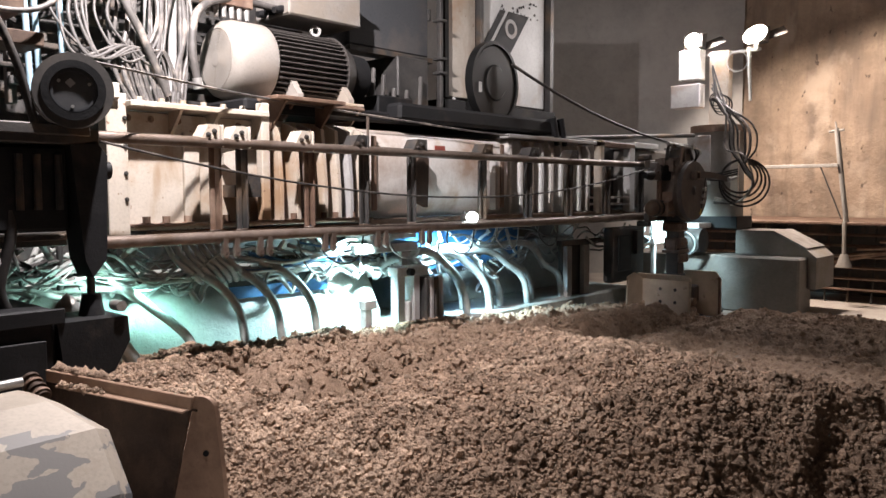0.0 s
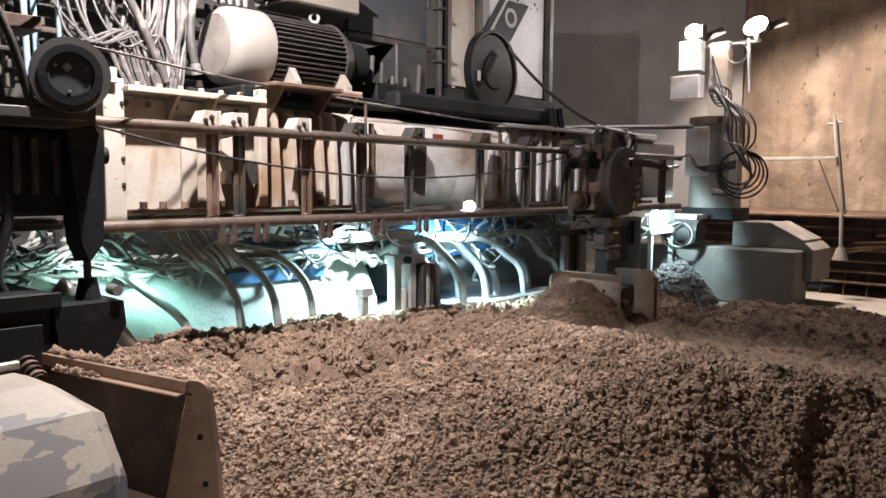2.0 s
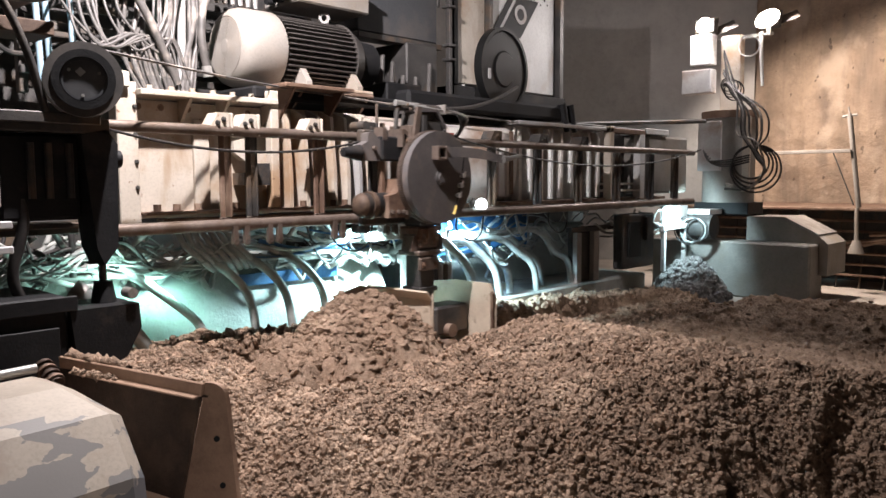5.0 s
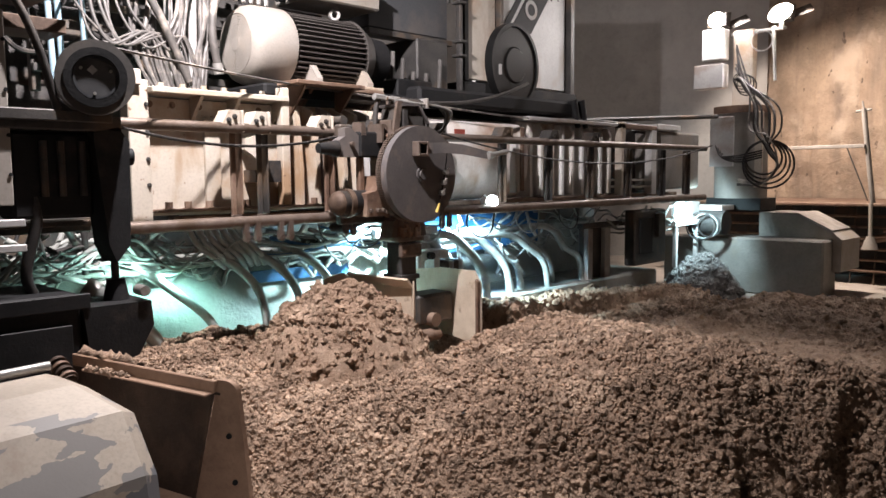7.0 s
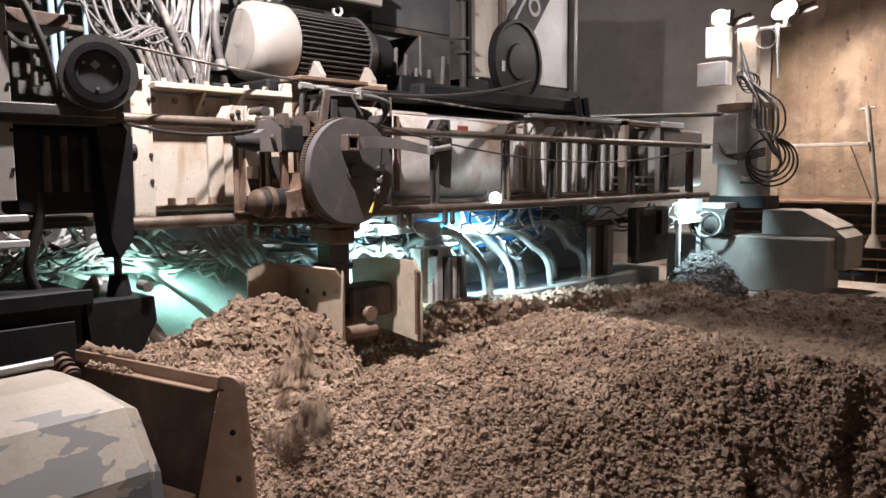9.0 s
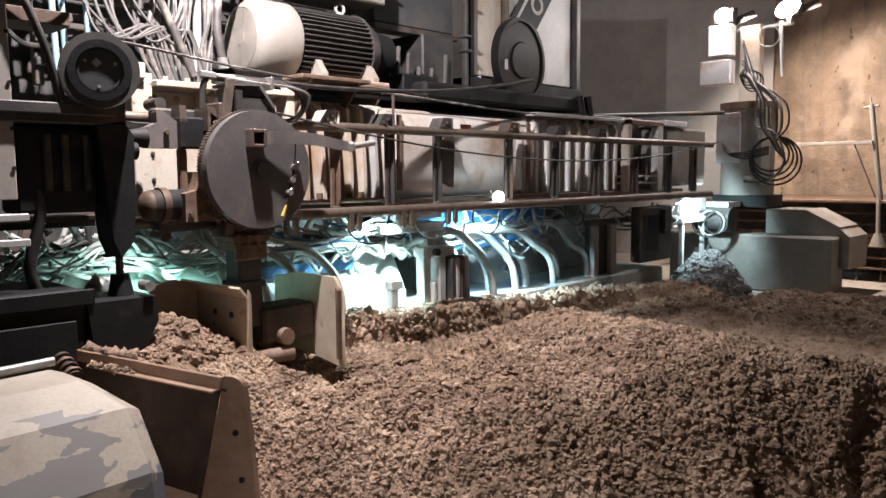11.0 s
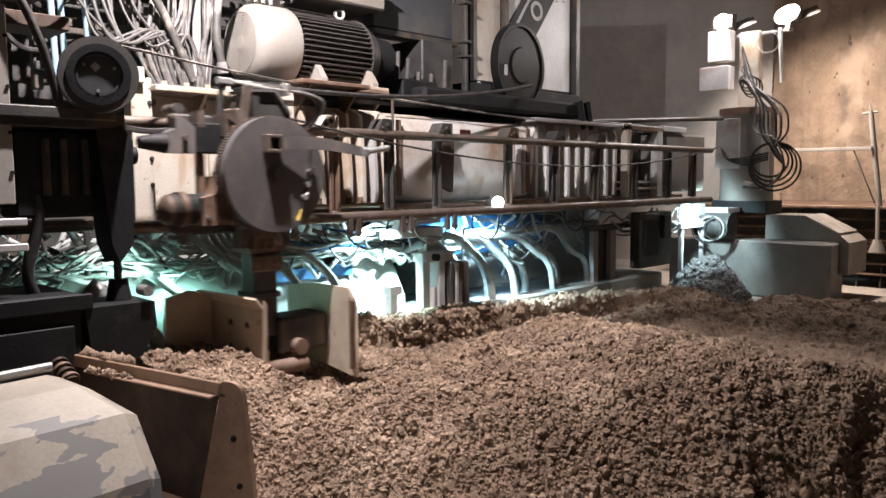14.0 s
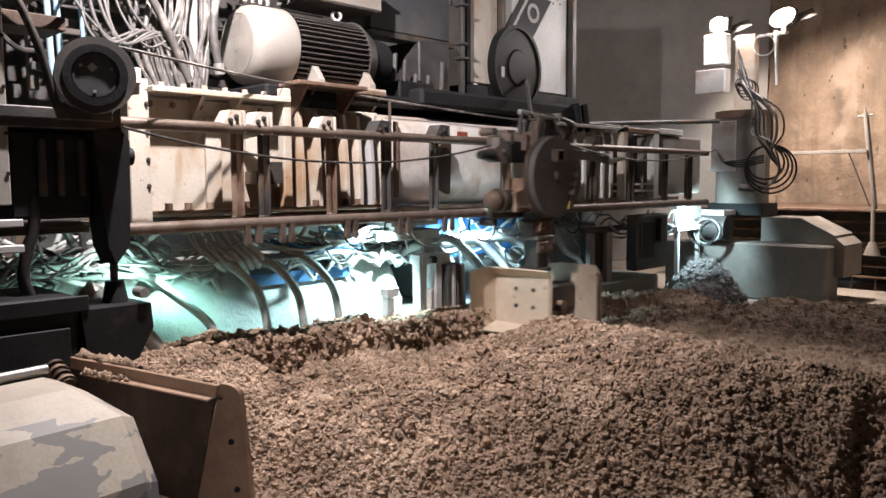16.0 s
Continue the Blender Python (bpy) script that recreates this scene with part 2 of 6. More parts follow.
def prism(pts, axis, a, b):
    """A polygon given in the two other axes (in order), swept along axis from a to b."""
    bm = bmesh.new()
    put = {"x": lambda u, v, c: (c, u, v), "y": lambda u, v, c: (u, c, v), "z": lambda u, v, c: (u, v, c)}[axis]
    lo = [bm.verts.new(put(u, v, a)) for u, v in pts]
    hi = [bm.verts.new(put(u, v, b)) for u, v in pts]
    bm.faces.new(lo[::-1])
    bm.faces.new(hi)
    n = len(pts)
    for i in range(n):
        bm.faces.new((lo[i], lo[(i + 1) % n], hi[(i + 1) % n], hi[i]))
    bmesh.ops.recalc_face_normals(bm, faces=bm.faces)
    return bm


def smooth_line(pts, steps=8):
    P = [Vector(p) for p in pts]
    P = [2 * P[0] - P[1]] + P + [2 * P[-1] - P[-2]]
    out = []
    for i in range(1, len(P) - 2):
        for k in range(steps):
            t = k / steps
            a, b, c, d = P[i - 1], P[i], P[i + 1], P[i + 2]
            out.append(0.5 * (2 * b + (c - a) * t + (2 * a - 5 * b + 4 * c - d) * t * t + (3 * b - a - 3 * c + d) * t ** 3))
    return out + [P[-2]]


def tube(bm, pts, r, seg=8, steps=8):
    line = smooth_line(pts, steps) if steps else [Vector(p) for p in pts]
    rings, up = [], Vector((0.13, 0.21, 0.97))
    for i, p in enumerate(line):
        d = (line[min(i + 1, len(line) - 1)] - line[max(i - 1, 0)]).normalized()
        u = d.cross(up)
        u = (u if u.length > 1e-4 else d.orthogonal()).normalized()
        v = u.cross(d).normalized()
        up = v
        rings.append([bm.verts.new(p + r * (math.cos(a) * u + math.sin(a) * v)) for a in (2 * math.pi * k / seg for k in range(seg))])
    for A, B in zip(rings, rings[1:]):
        for k in range(seg):
            bm.faces.new((A[k], B[k], B[(k + 1) % seg], A[(k + 1) % seg]))
    bm.faces.new(rings[0])
    bm.faces.new(rings[-1][::-1])
    bmesh.ops.recalc_face_normals(bm, faces=bm.faces)
    return bm


def ring(bm, c, axis, r0, r1, half, seg=40):
    """A flat ring of inner radius r0 and outer radius r1, about an axis, half: half its thickness."""
    c, ax = Vector(c), Vector(axis).normalized()
    u = ax.orthogonal().normalized()
    v = ax.cross(u)
    loops = []
    for r, h in ((r0, -half), (r1, -half), (r1, half), (r0, half)):
        loops.append([bm.verts.new(c + ax * h + r * (math.cos(a) * u + math.sin(a) * v)) for a in (2 * math.pi * k / seg for k in range(seg))])
    for i in range(4):
        A, B = loops[i], loops[(i + 1) % 4]
        for k in range(seg):
            bm.faces.new((A[k], A[(k + 1) % seg], B[(k + 1) % seg], B[k]))
    bmesh.ops.recalc_face_normals(bm, faces=bm.faces)
    return bm


def bolt(parent, p, axis, r=0.02, h=0.03, m=None):
    p, a = Vector(p), Vector(axis)
    bm = rod(p, p + a * h, r, seg=6)
    cyl(bm, p - a * 0.002, p + a * 0.006, r * 1.5, seg=12)
    return part("bolt", bm, m or RUST, parent)

# ---- shaft: floor, walls, ceiling ----
def slab(name, label, material, *a):
    return tagged(part(name, cube(*a, bev=0), material), label, name.split("_")[0], kind="structure")


FLOOR = -0.15
slab("floor", "wet pale concrete floor strewn with clay", FLOORM, -5, 16, -9, 6, FLOOR - 0.3, FLOOR)
slab("wall_west", "dim grey shaft wall", SMOOTH, -5.3, -5, -9, 6, FLOOR, 7)
slab("wall_south", "dim grey shaft wall", SMOOTH, -5, 16, -9.3, -9, FLOOR, 7)
slab("wall_north", "dark grey shaft wall behind the machine", SMOOTH, -5, 16, 6, 6.3, FLOOR, 7)
slab("ceiling", "dark shaft ceiling", SMOOTH, -5, 16, -9, 6, 7, 7.3)

# the far wall: stained clay-coloured concrete, gently uneven, standing on a ledge
rng = np.random.RandomState(5)


def vnoise(x, y, cell, seed):
    """Smooth value noise in -1..1."""
    g = np.random.RandomState(seed).rand(256, 256) * 2 - 1
    x, y = np.asarray(x) / cell, np.asarray(y) / cell
    i, j = np.floor(x).astype(int), np.floor(y).astype(int)
    u, v = x - i, y - j
    u, v = u * u * (3 - 2 * u), v * v * (3 - 2 * v)
    a, b = g[i % 256, j % 256], g[(i + 1) % 256, j % 256]
    c, d = g[i % 256, (j + 1) % 256], g[(i + 1) % 256, (j + 1) % 256]
    return (a * (1 - u) + b * u) * (1 - v) + (c * (1 - u) + d * u) * v


def grid_faces(nu, nv):
    k = np.arange(nu * nv).reshape(nu, nv)
    return np.stack([k[:-1, :-1], k[1:, :-1], k[1:, 1:], k[:-1, 1:]], -1).reshape(-1, 4)


def far_wall():
    yy, zz = np.meshgrid(np.linspace(-9, 6, 300), np.linspace(FLOOR, 7, 150), indexing="ij")
    bulge = 0.05 * vnoise(yy, zz, 0.9, 1) + 0.04 * vnoise(yy, zz, 0.35, 2) + 0.022 * vnoise(yy, zz, 0.13, 3)
    groove = -0.05 * np.exp(-((yy - 0.35 - 0.05 * vnoise(zz, yy * 0, 0.3, 9)) / 0.05) ** 2)
    xx = 14.6 + bulge - groove + 0.02 * (zz > 3.2)
    V = np.stack([xx, yy, zz], -1).reshape(-1, 3)
    ob = raw("wall_east", V, grid_faces(300, 150)[:, ::-1], WALLM)
    tagged(ob, "stained brown shaft wall with drips and patches", "wall", kind="structure")
    slab("wall_core", "concrete behind the stained wall", SMOOTH, 14.8, 15.2, -9, 6, FLOOR, 7)


far_wall()

# ---- clay heap ----
BX, BZ = [1.2, 2.4, 4.0, 5.5, 7.0, 9.0, 10.0], [0.36, 0.37, 0.32, 0.25, 0.16, 0.05, -0.05]


def sstep(a, b, x):
    t = np.clip((x - a) / (b - a), 0, 1)
    return t * t * (3 - 2 * t)


def heap(x, y):
    """Height of the clay, without its clods."""
    hb = np.interp(x, BX, BZ) + 0.03 * vnoise(x, y, 0.5, 11)
    wob = 0.05 * vnoise(x, y * 0, 0.35, 12)
    cut = 0.27 * sstep(2.45, 2.9, x) * (1 - sstep(8.6, 9.3, x))
    ht = np.maximum(hb - cut, -0.07)
    crest = 0.27 * np.exp(-((x - 4.15 - 0.15 * (y + 2)) / 0.95) ** 2) * sstep(-0.5, -1.5, y)
    far = 0.10 * sstep(5.2, 6.5, x)
    hf = 0.20 + crest - far + 0.05 * vnoise(x, y, 0.9, 13) + 0.06 * np.exp(-((x - 2.3) / 0.7) ** 2)
    k = sstep(0.11 + wob, 0.155 + wob, y)
    f = sstep(-0.6, -1.35, y)
    h = k * hb + (1 - k) * (ht * (1 - f) + hf * f)
    h = h - (h + 0.2) * sstep(0.38 + wob, 0.62 + wob, y)
    s = (x - 1.5) * 0.743 + (y + 2) * 0.669 + 0.10 * vnoise(x, y, 0.6, 14)
    h = (FLOOR - 0.04) + (h - FLOOR + 0.04) * sstep(0.35, 1.35, s + 0.35 * sstep(2.2, 1.4, x))
    e = 9.5 + 0.25 * vnoise(y, x * 0, 0.6, 15)
    h = h - (h - FLOOR + 0.05) * sstep(e - 0.35, e + 0.1, x)
    hollow = 0.22 * np.exp(-(((x - 3.75) / 0.35) ** 2 + ((y + 3.55) / 0.3) ** 2))
    d1 = np.hypot((x - 4.28) / 0.55, (y + 3.72) / 0.30) + 0.35 * vnoise(x, y, 0.22, 16)
    d2 = np.hypot((x - 3.62) / 0.20, (y + 3.42) / 0.24) + 0.35 * vnoise(x, y, 0.16, 17)
    d3 = np.hypot((x - 4.75) / 0.22, (y + 2.35) / 0.16) + 0.40 * vnoise(x, y, 0.14, 18)
    torn = 0.15 * sstep(1.10, 0.70, d1) + 0.10 * sstep(1.05, 0.8, d2) + 0.08 * sstep(1.0, 0.8, d3)
    return h - hollow - torn


def cells(x, y, c, seed):
    """Rounded lumps with sharp creases between them, 0..1, from the distance to the nearest of scattered points."""
    g = np.random.RandomState(seed).rand(3, 128, 128)
    u, v = np.asarray(x) / c, np.asarray(y) / c
    i, j = np.floor(u).astype(int), np.floor(v).astype(int)
    best, tall = np.full(u.shape, 9.0), np.zeros(u.shape)
    for a in (-1, 0, 1):
        for b in (-1, 0, 1):
            p, q = (i + a) % 128, (j + b) % 128
            d = (i + a + g[0, p, q] - u) ** 2 + (j + b + g[1, p, q] - v) ** 2
            near = d < best
            best, tall = np.where(near, d, best), np.where(near, g[2, p, q], tall)
    return np.clip(1 - best, 0, 1) * (0.25 + 0.75 * tall)


def rough(x, y):
    wx, wy = x + 0.02 * vnoise(x, y, 0.06, 31), y + 0.02 * vnoise(x, y, 0.06, 32)
    r = 0.036 * cells(wx, wy, 0.10, 41) * sstep(0.1, 0.4, vnoise(x, y, 0.4, 42)) + 0.021 * cells(wx, wy, 0.056, 43) + 0.017 * cells(wx, wy, 0.026, 44)
    r = r + 0.030 * vnoise(x, y, 0.16, 21) + 0.008 * vnoise(x, y, 0.025, 23) - 0.03
    r = r + (0.045 * cells(wx, wy, 0.17, 45) + 0.03 * cells(wx, wy, 0.09, 46) - 0.03) * sstep(4.9, 5.8, x)
    calm = 1 - 0.1 * sstep(5.0, 6.2, x) * sstep(-0.6, -1.2, y)
    return r * calm


def ico(sub):
    bm = bmesh.new()
    bmesh.ops.create_icosphere(bm, subdivisions=sub, radius=1)
    V = np.array([v.co[:] for v in bm.verts])
    F = np.array([[v.index for v in f.verts] for f in bm.faces])
    bm.free()
    return V, F


IV, IF = ico(1)
IV2, IF2 = ico(2)
IV3, IF3 = ico(3)


def clods(pos, size, seed, V0=IV, F0=IF):
    """Crumbly lumps of clay at the given places, as one set of points and faces."""
    r = np.random.RandomState(seed)
    n, m = len(pos), len(V0)
    jit = 1 + 0.42 * (r.rand(n, m, 1) * 2 - 1)
    sc = size[:, None, None] * (0.7 + 0.6 * r.rand(n, 1, 3))
    a = r.rand(n) * 6.283
    c, s = np.cos(a)[:, None], np.sin(a)[:, None]
    P = V0[None] * jit * sc
    X, Y = P[..., 0] * c - P[..., 1] * s, P[..., 0] * s + P[..., 1] * c
    P = np.stack([X, Y, P[..., 2]], -1) + pos[:, None, :]
    F = (F0[None] + (np.arange(n) * m)[:, None, None]).reshape(-1, 3)
    return P.reshape(-1, 3), F


def clay_ground():
    for name, x0, x1, y0, y1, st in (("clay_heap", 1.2, 5.4, -4.4, 0.66, 0.0092), ("clay_bed", 5.4, 10.0, -4.4, 0.66, 0.017)):
        nx, ny = int((x1 - x0) / st) + 1, int((y1 - y0) / st) + 1
        xx, yy = np.meshgrid(np.linspace(x0, x1, nx), np.linspace(y0, y1, ny), indexing="ij")
        V = np.stack([xx, yy, heap(xx, yy) + rough(xx, yy)], -1).reshape(-1, 3)
        ob = raw(name, V, grid_faces(nx, ny), MUD, smooth=False)
        tagged(ob, "crumbly brown clay spoil with broken clods", "clay", kind="stuff")
    r = np.random.RandomState(3)
    for name, n, x0, x1, small, big, shape in (("clay_crumbs", 120000, 1.3, 5.6, 0.0055, 0.017, (IV, IF)), ("clay_clods", 6500, 1.3, 5.0, 0.014, 0.028, (IV2, IF2)), ("far_clods", 9000, 5.0, 9.6, 0.012, 0.030, (IV, IF))):
        x, y = x0 + (x1 - x0) * r.rand(n), -4.3 + 4.85 * r.rand(n)
        h = heap(x, y)
        ok = (h > FLOOR + 0.03) & ~((x > 5.3) & (y < -0.9) & (r.rand(n) < 0.88)) & (y + 4.6 > 0.18 * x) & (np.hypot(x, y + 4.6) > 2.75)
        x, y, h = x[ok], y[ok], h[ok]
        size = small + (big - small) * r.rand(len(x)) ** 2.5 + 0.015 * (r.rand(len(x)) > 0.99)
        z = h + rough(x, y) + size * 0.3
        m = 210                                   # lumps sticking out of the scraped bank
        bx = 2.6 + (x1 - 2.6) * r.rand(m) if x0 < 2 else x0 + 3.6 * r.rand(m)
        hb, lift = np.interp(bx, BX, BZ), r.rand(m)
        bs = 0.009 + 0.030 * r.rand(m) ** 3
        by = 0.125 + 0.05 * vnoise(bx, bx * 0, 0.35, 12) + 0.02 * r.randn(m)
        x, y, z, size = np.append(x, bx), np.append(y, by), np.append(z, hb - 0.25 + 0.27 * lift), np.append(size, bs)
        P, F = clods(np.stack([x, y, z], -1), size, 4, *shape)
        tagged(raw(name, P, F, CLOD, smooth=False), "loose brown clay clods lying on the heap", "clay", kind="stuff")


clay_ground()


def lump(name, cx, cy, rx, ry, top, base, seed, label, n=420, smin=0.015, smax=0.05, flat=1.6, m=None):
    """A mound of clay as one thing: a rough dome with clods on it."""
    r = np.random.RandomState(seed)
    NU, NV = (80, 220) if n > 300 else (40, 110)
    u, v = np.meshgrid(np.linspace(0, 1, NU), np.linspace(0, 2 * np.pi, NV, endpoint=False), indexing="ij")
    k = 1 + 0.13 * vnoise(np.cos(v) * 2, np.sin(v) * 2, 0.6, seed)
    X, Y = cx + rx * u * k * np.cos(v), cy + ry * u * k * np.sin(v)
    Z = base + (top - base) * (1 - u ** flat)
    Z = Z + (0.05 * vnoise(X, Y, 0.14, seed + 1) + 0.042 * cells(X, Y, 0.06, seed + 2) + 0.022 * cells(X, Y, 0.034, seed + 4) - 0.03) * (1 - u ** 6)
    V = np.stack([X, Y, Z], -1).reshape(-1, 3)
    idx = np.arange(NU * NV).reshape(NU, NV)
    nxt = np.roll(idx, -1, axis=1)
    F = np.stack([idx[:-1], idx[1:], nxt[1:], nxt[:-1]], -1).reshape(-1, 4)
    pick = r.randint(0, len(V) - NV * 3, n)
    size = smin + (smax - smin) * r.rand(n) ** 2.2
    P, G = clods(V[pick], size, seed + 3, IV2, IF2)
    P = np.vstack([V, P])
    faces = F.tolist() + (G + len(V)).tolist()
    ob = thing(name, (cx, cy, base), label, "clay")
    raw("mound", P, faces, m or MUD, ob, smooth=False)
    return ob


far_pile = lump("clay_pile", 9.98, 0.12, 0.58, 0.55, 0.36, -0.14, 70, "loose pile of clay lumps, greyed for cool light, beside the concrete block", 900, 0.015, 0.060, 1.6, COOLCLAY)

# ---- guide rails on the machine's front ----
def guide_rails():
    g = thing("guide_rails", (2.0, 0, 1.19), "pair of worn round guide rails tied by steel straps", "rail frame")
    part("upper_rail", rod((1.2, 0, 1.83), (9.75, 0, 1.83), 0.036, seg=24), RAIL, g)
    part("lower_rail", rod((1.9, 0, 1.19), (9.75, 0, 1.19), 0.040, seg=24), RAIL, g)
    for x in (2.80, 3.01, 3.60, 4.15, 4.70, 5.66, 6.40, 7.15, 7.95, 8.75, 9.4):
        bm = cube(x - 0.019, x + 0.019, 0.075, 0.10, 1.16, 1.86)
        box(bm, x + 0.04, x + 0.055, 0.05, 0.16, 1.24, 1.80, 0.003)
        part("strap", bm, DARK if x > 4 or 2.9 < x < 3.5 else RUST, g)
        part("strap_foot", cube(x - 0.03, x + 0.03, 0.03, 0.09, 1.14, 1.24), RAIL, g)
    for x in (2.74, 2.95, 3.50, 4.05, 4.72, 5.62, 6.36, 7.1):
        m = CREAM if x < 4 else DARK
        c = part("clamp", prism([(x - 0.08, 1.85), (x - 0.02, 1.95), (x + 0.06, 1.95), (x + 0.06, 1.85)], "y", -0.025, 0.11), m, g)
        part("clamp_plate", cube(x + 0.075, x + 0.095, -0.03, 0.12, 1.80, 1.95), m, g)
        bolt(c, (x + 0.02, -0.025, 1.905), (0, -1, 0), 0.012, 0.02, DARK)
        bolt(c, (x - 0.025, -0.025, 1.88), (0, -1, 0), 0.012, 0.02, DARK)
    for x in (2.82, 2.91, 3.10, 3.18, 3.68, 3.76, 4.22, 4.31, 4.74, 4.83):
        bm = prism([(x - 0.018, 1.18), (x - 0.025, 1.06), (x, 1.04), (x + 0.02, 1.06), (x + 0.018, 1.18)], "y", -0.045, -0.015)
        ring(bm, (x, -0.03, 1.075), (0, 1, 0), 0.010, 0.02, 0.02, 10)
        part("hook", bm, RAIL, g)
    return g


guide_rails()


# ---- machine frame behind the rails ----
def machine_frame():
    f = thing("tunnel_machine", (2.2, 0.3, 1.23), "cream painted steel machine body with bolted flanges and ribs", "machine")
    part("end_plate", cube(2.17, 2.31, 0.28, 0.40, 1.20, 2.14), CREAM, f)
    part("cap_block", cube(2.17, 2.25, 0.24, 0.34, 2.10, 2.20), CREAM, f)
    for z in (1.45, 1.62, 1.8, 1.98):
        bolt(f, (2.29, 0.28, z), (0, -1, 0), 0.010, 0.015, DARK)
    part("front_panel", cube(2.30, 3.36, 0.38, 0.46, 1.24, 2.04), CREAM, f)
    part("top_flange", cube(2.30, 3.36, 0.20, 0.5, 2.055, 2.095), CREAM, f)
    for i in range(7):
        bolt(f, (2.38 + 0.155 * i, 0.25, 2.095), (0, 0, 1), 0.020, 0.03, CREAM)
    for x in (2.36, 2.52, 2.72, 2.98, 3.2):
        bolt(f, (x, 0.385, 1.995), (0, -1, 0), 0.016, 0.025, RUST)
    for x in (2.66, 2.95, 3.33):
        part("gusset", prism([(0.38, 2.055), (0.21, 2.055), (0.36, 1.90), (0.38, 1.90)], "x", x - 0.012, x + 0.012), CREAM, f)
    part("panel_band", cube(2.74, 2.86, 0.345, 0.38, 1.26, 1.92), CREAM, f)
    part("bottom_flange", cube(2.31, 4.4, 0.21, 0.45, 1.265, 1.285), RUST, f)
    part("bottom_channel", cube(2.45, 4.4, 0.25, 0.36, 1.205, 1.235), RUST, f)
    for x in (2.42, 2.56, 2.72, 3.02, 3.18, 3.62, 3.74, 3.92, 4.04, 4.22):
        bolt(f, (x, 0.28, 1.285), (0, 0, 1), 0.026, 0.05, RUST)
    # ribbed part
    part("rib_back", cube(3.36, 4.42, 0.46, 0.52, 1.24, 2.06), CREAM, f)
    for i, x in enumerate((3.37, 3.50, 3.66, 3.80, 3.93, 4.07, 4.20, 4.34)):
        part("rib", prism([(0.46, 1.285), (0.26, 1.285), (0.26, 1.55), (0.30, 2.0), (0.46, 2.06)], "x", x - 0.016, x + 0.016), CREAM if i % 3 else GREYP, f)
    part("rib_post", cube(3.30, 3.37, 0.22, 0.30, 1.29, 2.16), CREAM, f)
    part("step_bracket", prism([(3.06, 1.46), (3.28, 1.46), (3.28, 1.62), (3.18, 1.62), (3.18, 1.55), (3.06, 1.55)], "y", 0.22, 0.38), DARK, f)
    part("diamond_bracket", prism([(3.03, 1.78), (3.20, 1.82), (3.20, 1.72), (3.12, 1.64), (3.03, 1.70)], "y", 0.30, 0.38), CREAM, f)
    part("tie_rod", rod((4.33, 0.2, 1.3), (4.33, 0.2, 2.13), 0.012, seg=8), RAIL, f)
    # the tank
    prof = [(0.66 - 0.40 * math.copysign(abs(math.cos(a)) ** 0.55, math.cos(a)), 1.66 + 0.40 * math.copysign(abs(math.sin(a)) ** 0.75, math.sin(a))) for a in (2 * math.pi * k / 48 for k in range(48))]
    part("tank", prism(prof, "x", 4.42, 6.3), PALE, f, "pale grey rounded tank")
    for x in (4.44, 6.2):
        part("tank_band", cube(x - 0.03, x + 0.03, 0.245, 0.258, 1.34, 1.98), RUST, f)
    part("saddle", prism([(4.90, 1.42), (5.04, 1.36), (5.06, 1.80), (4.98, 1.84), (4.90, 1.78)], "y", 0.19, 0.255), DRUST, f)
    part("stain_plate", cube(5.20, 5.34, 0.247, 0.256, 1.88, 1.93), REDM, f)
    part("cylinder_stand", cube(5.98, 6.02, 0.16, 0.24, 1.32, 1.86), GREYP, f)
    part("lower_sill", cube(4.4, 9.5, 0.26, 0.5, 1.225, 1.265), RUST, f)
    # far panels
    part("far_panel", cube(6.3, 8.0, 0.42, 0.5, 1.26, 2.06), PALE, f)
    for i in range(9):
        x = 6.42 + 0.19 * i
        part("far_rib", prism([(0.42, 1.28), (0.31, 1.28), (0.31, 1.96), (0.35, 2.04), (0.42, 2.04)], "x", x - 0.02, x + 0.02), WHITE if i % 2 else PALE, f)
    part("far_top", cube(6.3, 8.0, 0.24, 0.5, 2.06, 2.10), GREYP, f)
    part("open_frame_post", cube(8.02, 8.10, 0.2, 0.3, 1.25, 2.12), CREAM, f)
    part("open_frame_post", cube(8.72, 8.84, 0.2, 0.3, 1.25, 2.06), WHITE, f)
    part("open_frame_top", cube(8.02, 8.84, 0.2, 0.3, 2.04, 2.10), RUST, f)
    part("open_frame_back", cube(8.0, 9.6, 0.6, 0.66, 1.25, 2.1), DARK, f)
    for z in (1.34, 1.42):
        part("open_frame_shelf", cube(8.1, 8.72, 0.2, 0.5, z, z + 0.025), PALE, f)
    for z in (1.5, 1.62, 1.74, 1.86):
        bolt(f, (8.5, 0.6, z), (0, -1, 0), 0.03, 0.02, RUST)
    part("grey_gearbox", cube(9.0, 10.1, 0.25, 0.8, 1.3, 2.05, bev=0.03), CONC, f)
    part("gearbox_lid", cube(8.9, 9.5, 0.22, 0.6, 2.06, 2.13), WHITE, f)
    # deck over the frame
    part("deck_beam", cube(3.3, 7.6, 0.44, 1.3, 2.12, 2.22, bev=0.02), BLACK, f)
    part("deck_beam", cube(4.8, 7.3, 0.30, 0.50, 2.14, 2.30, bev=0.03), BLACK, f)
    for x in (7.15, 7.3):
        part("hanging_sleeve", rod((x, 0.3, 2.32), (x + 0.08, 0.28, 2.02), 0.05, 0.03, 12), BLACK, f)
    return f


machine_frame()


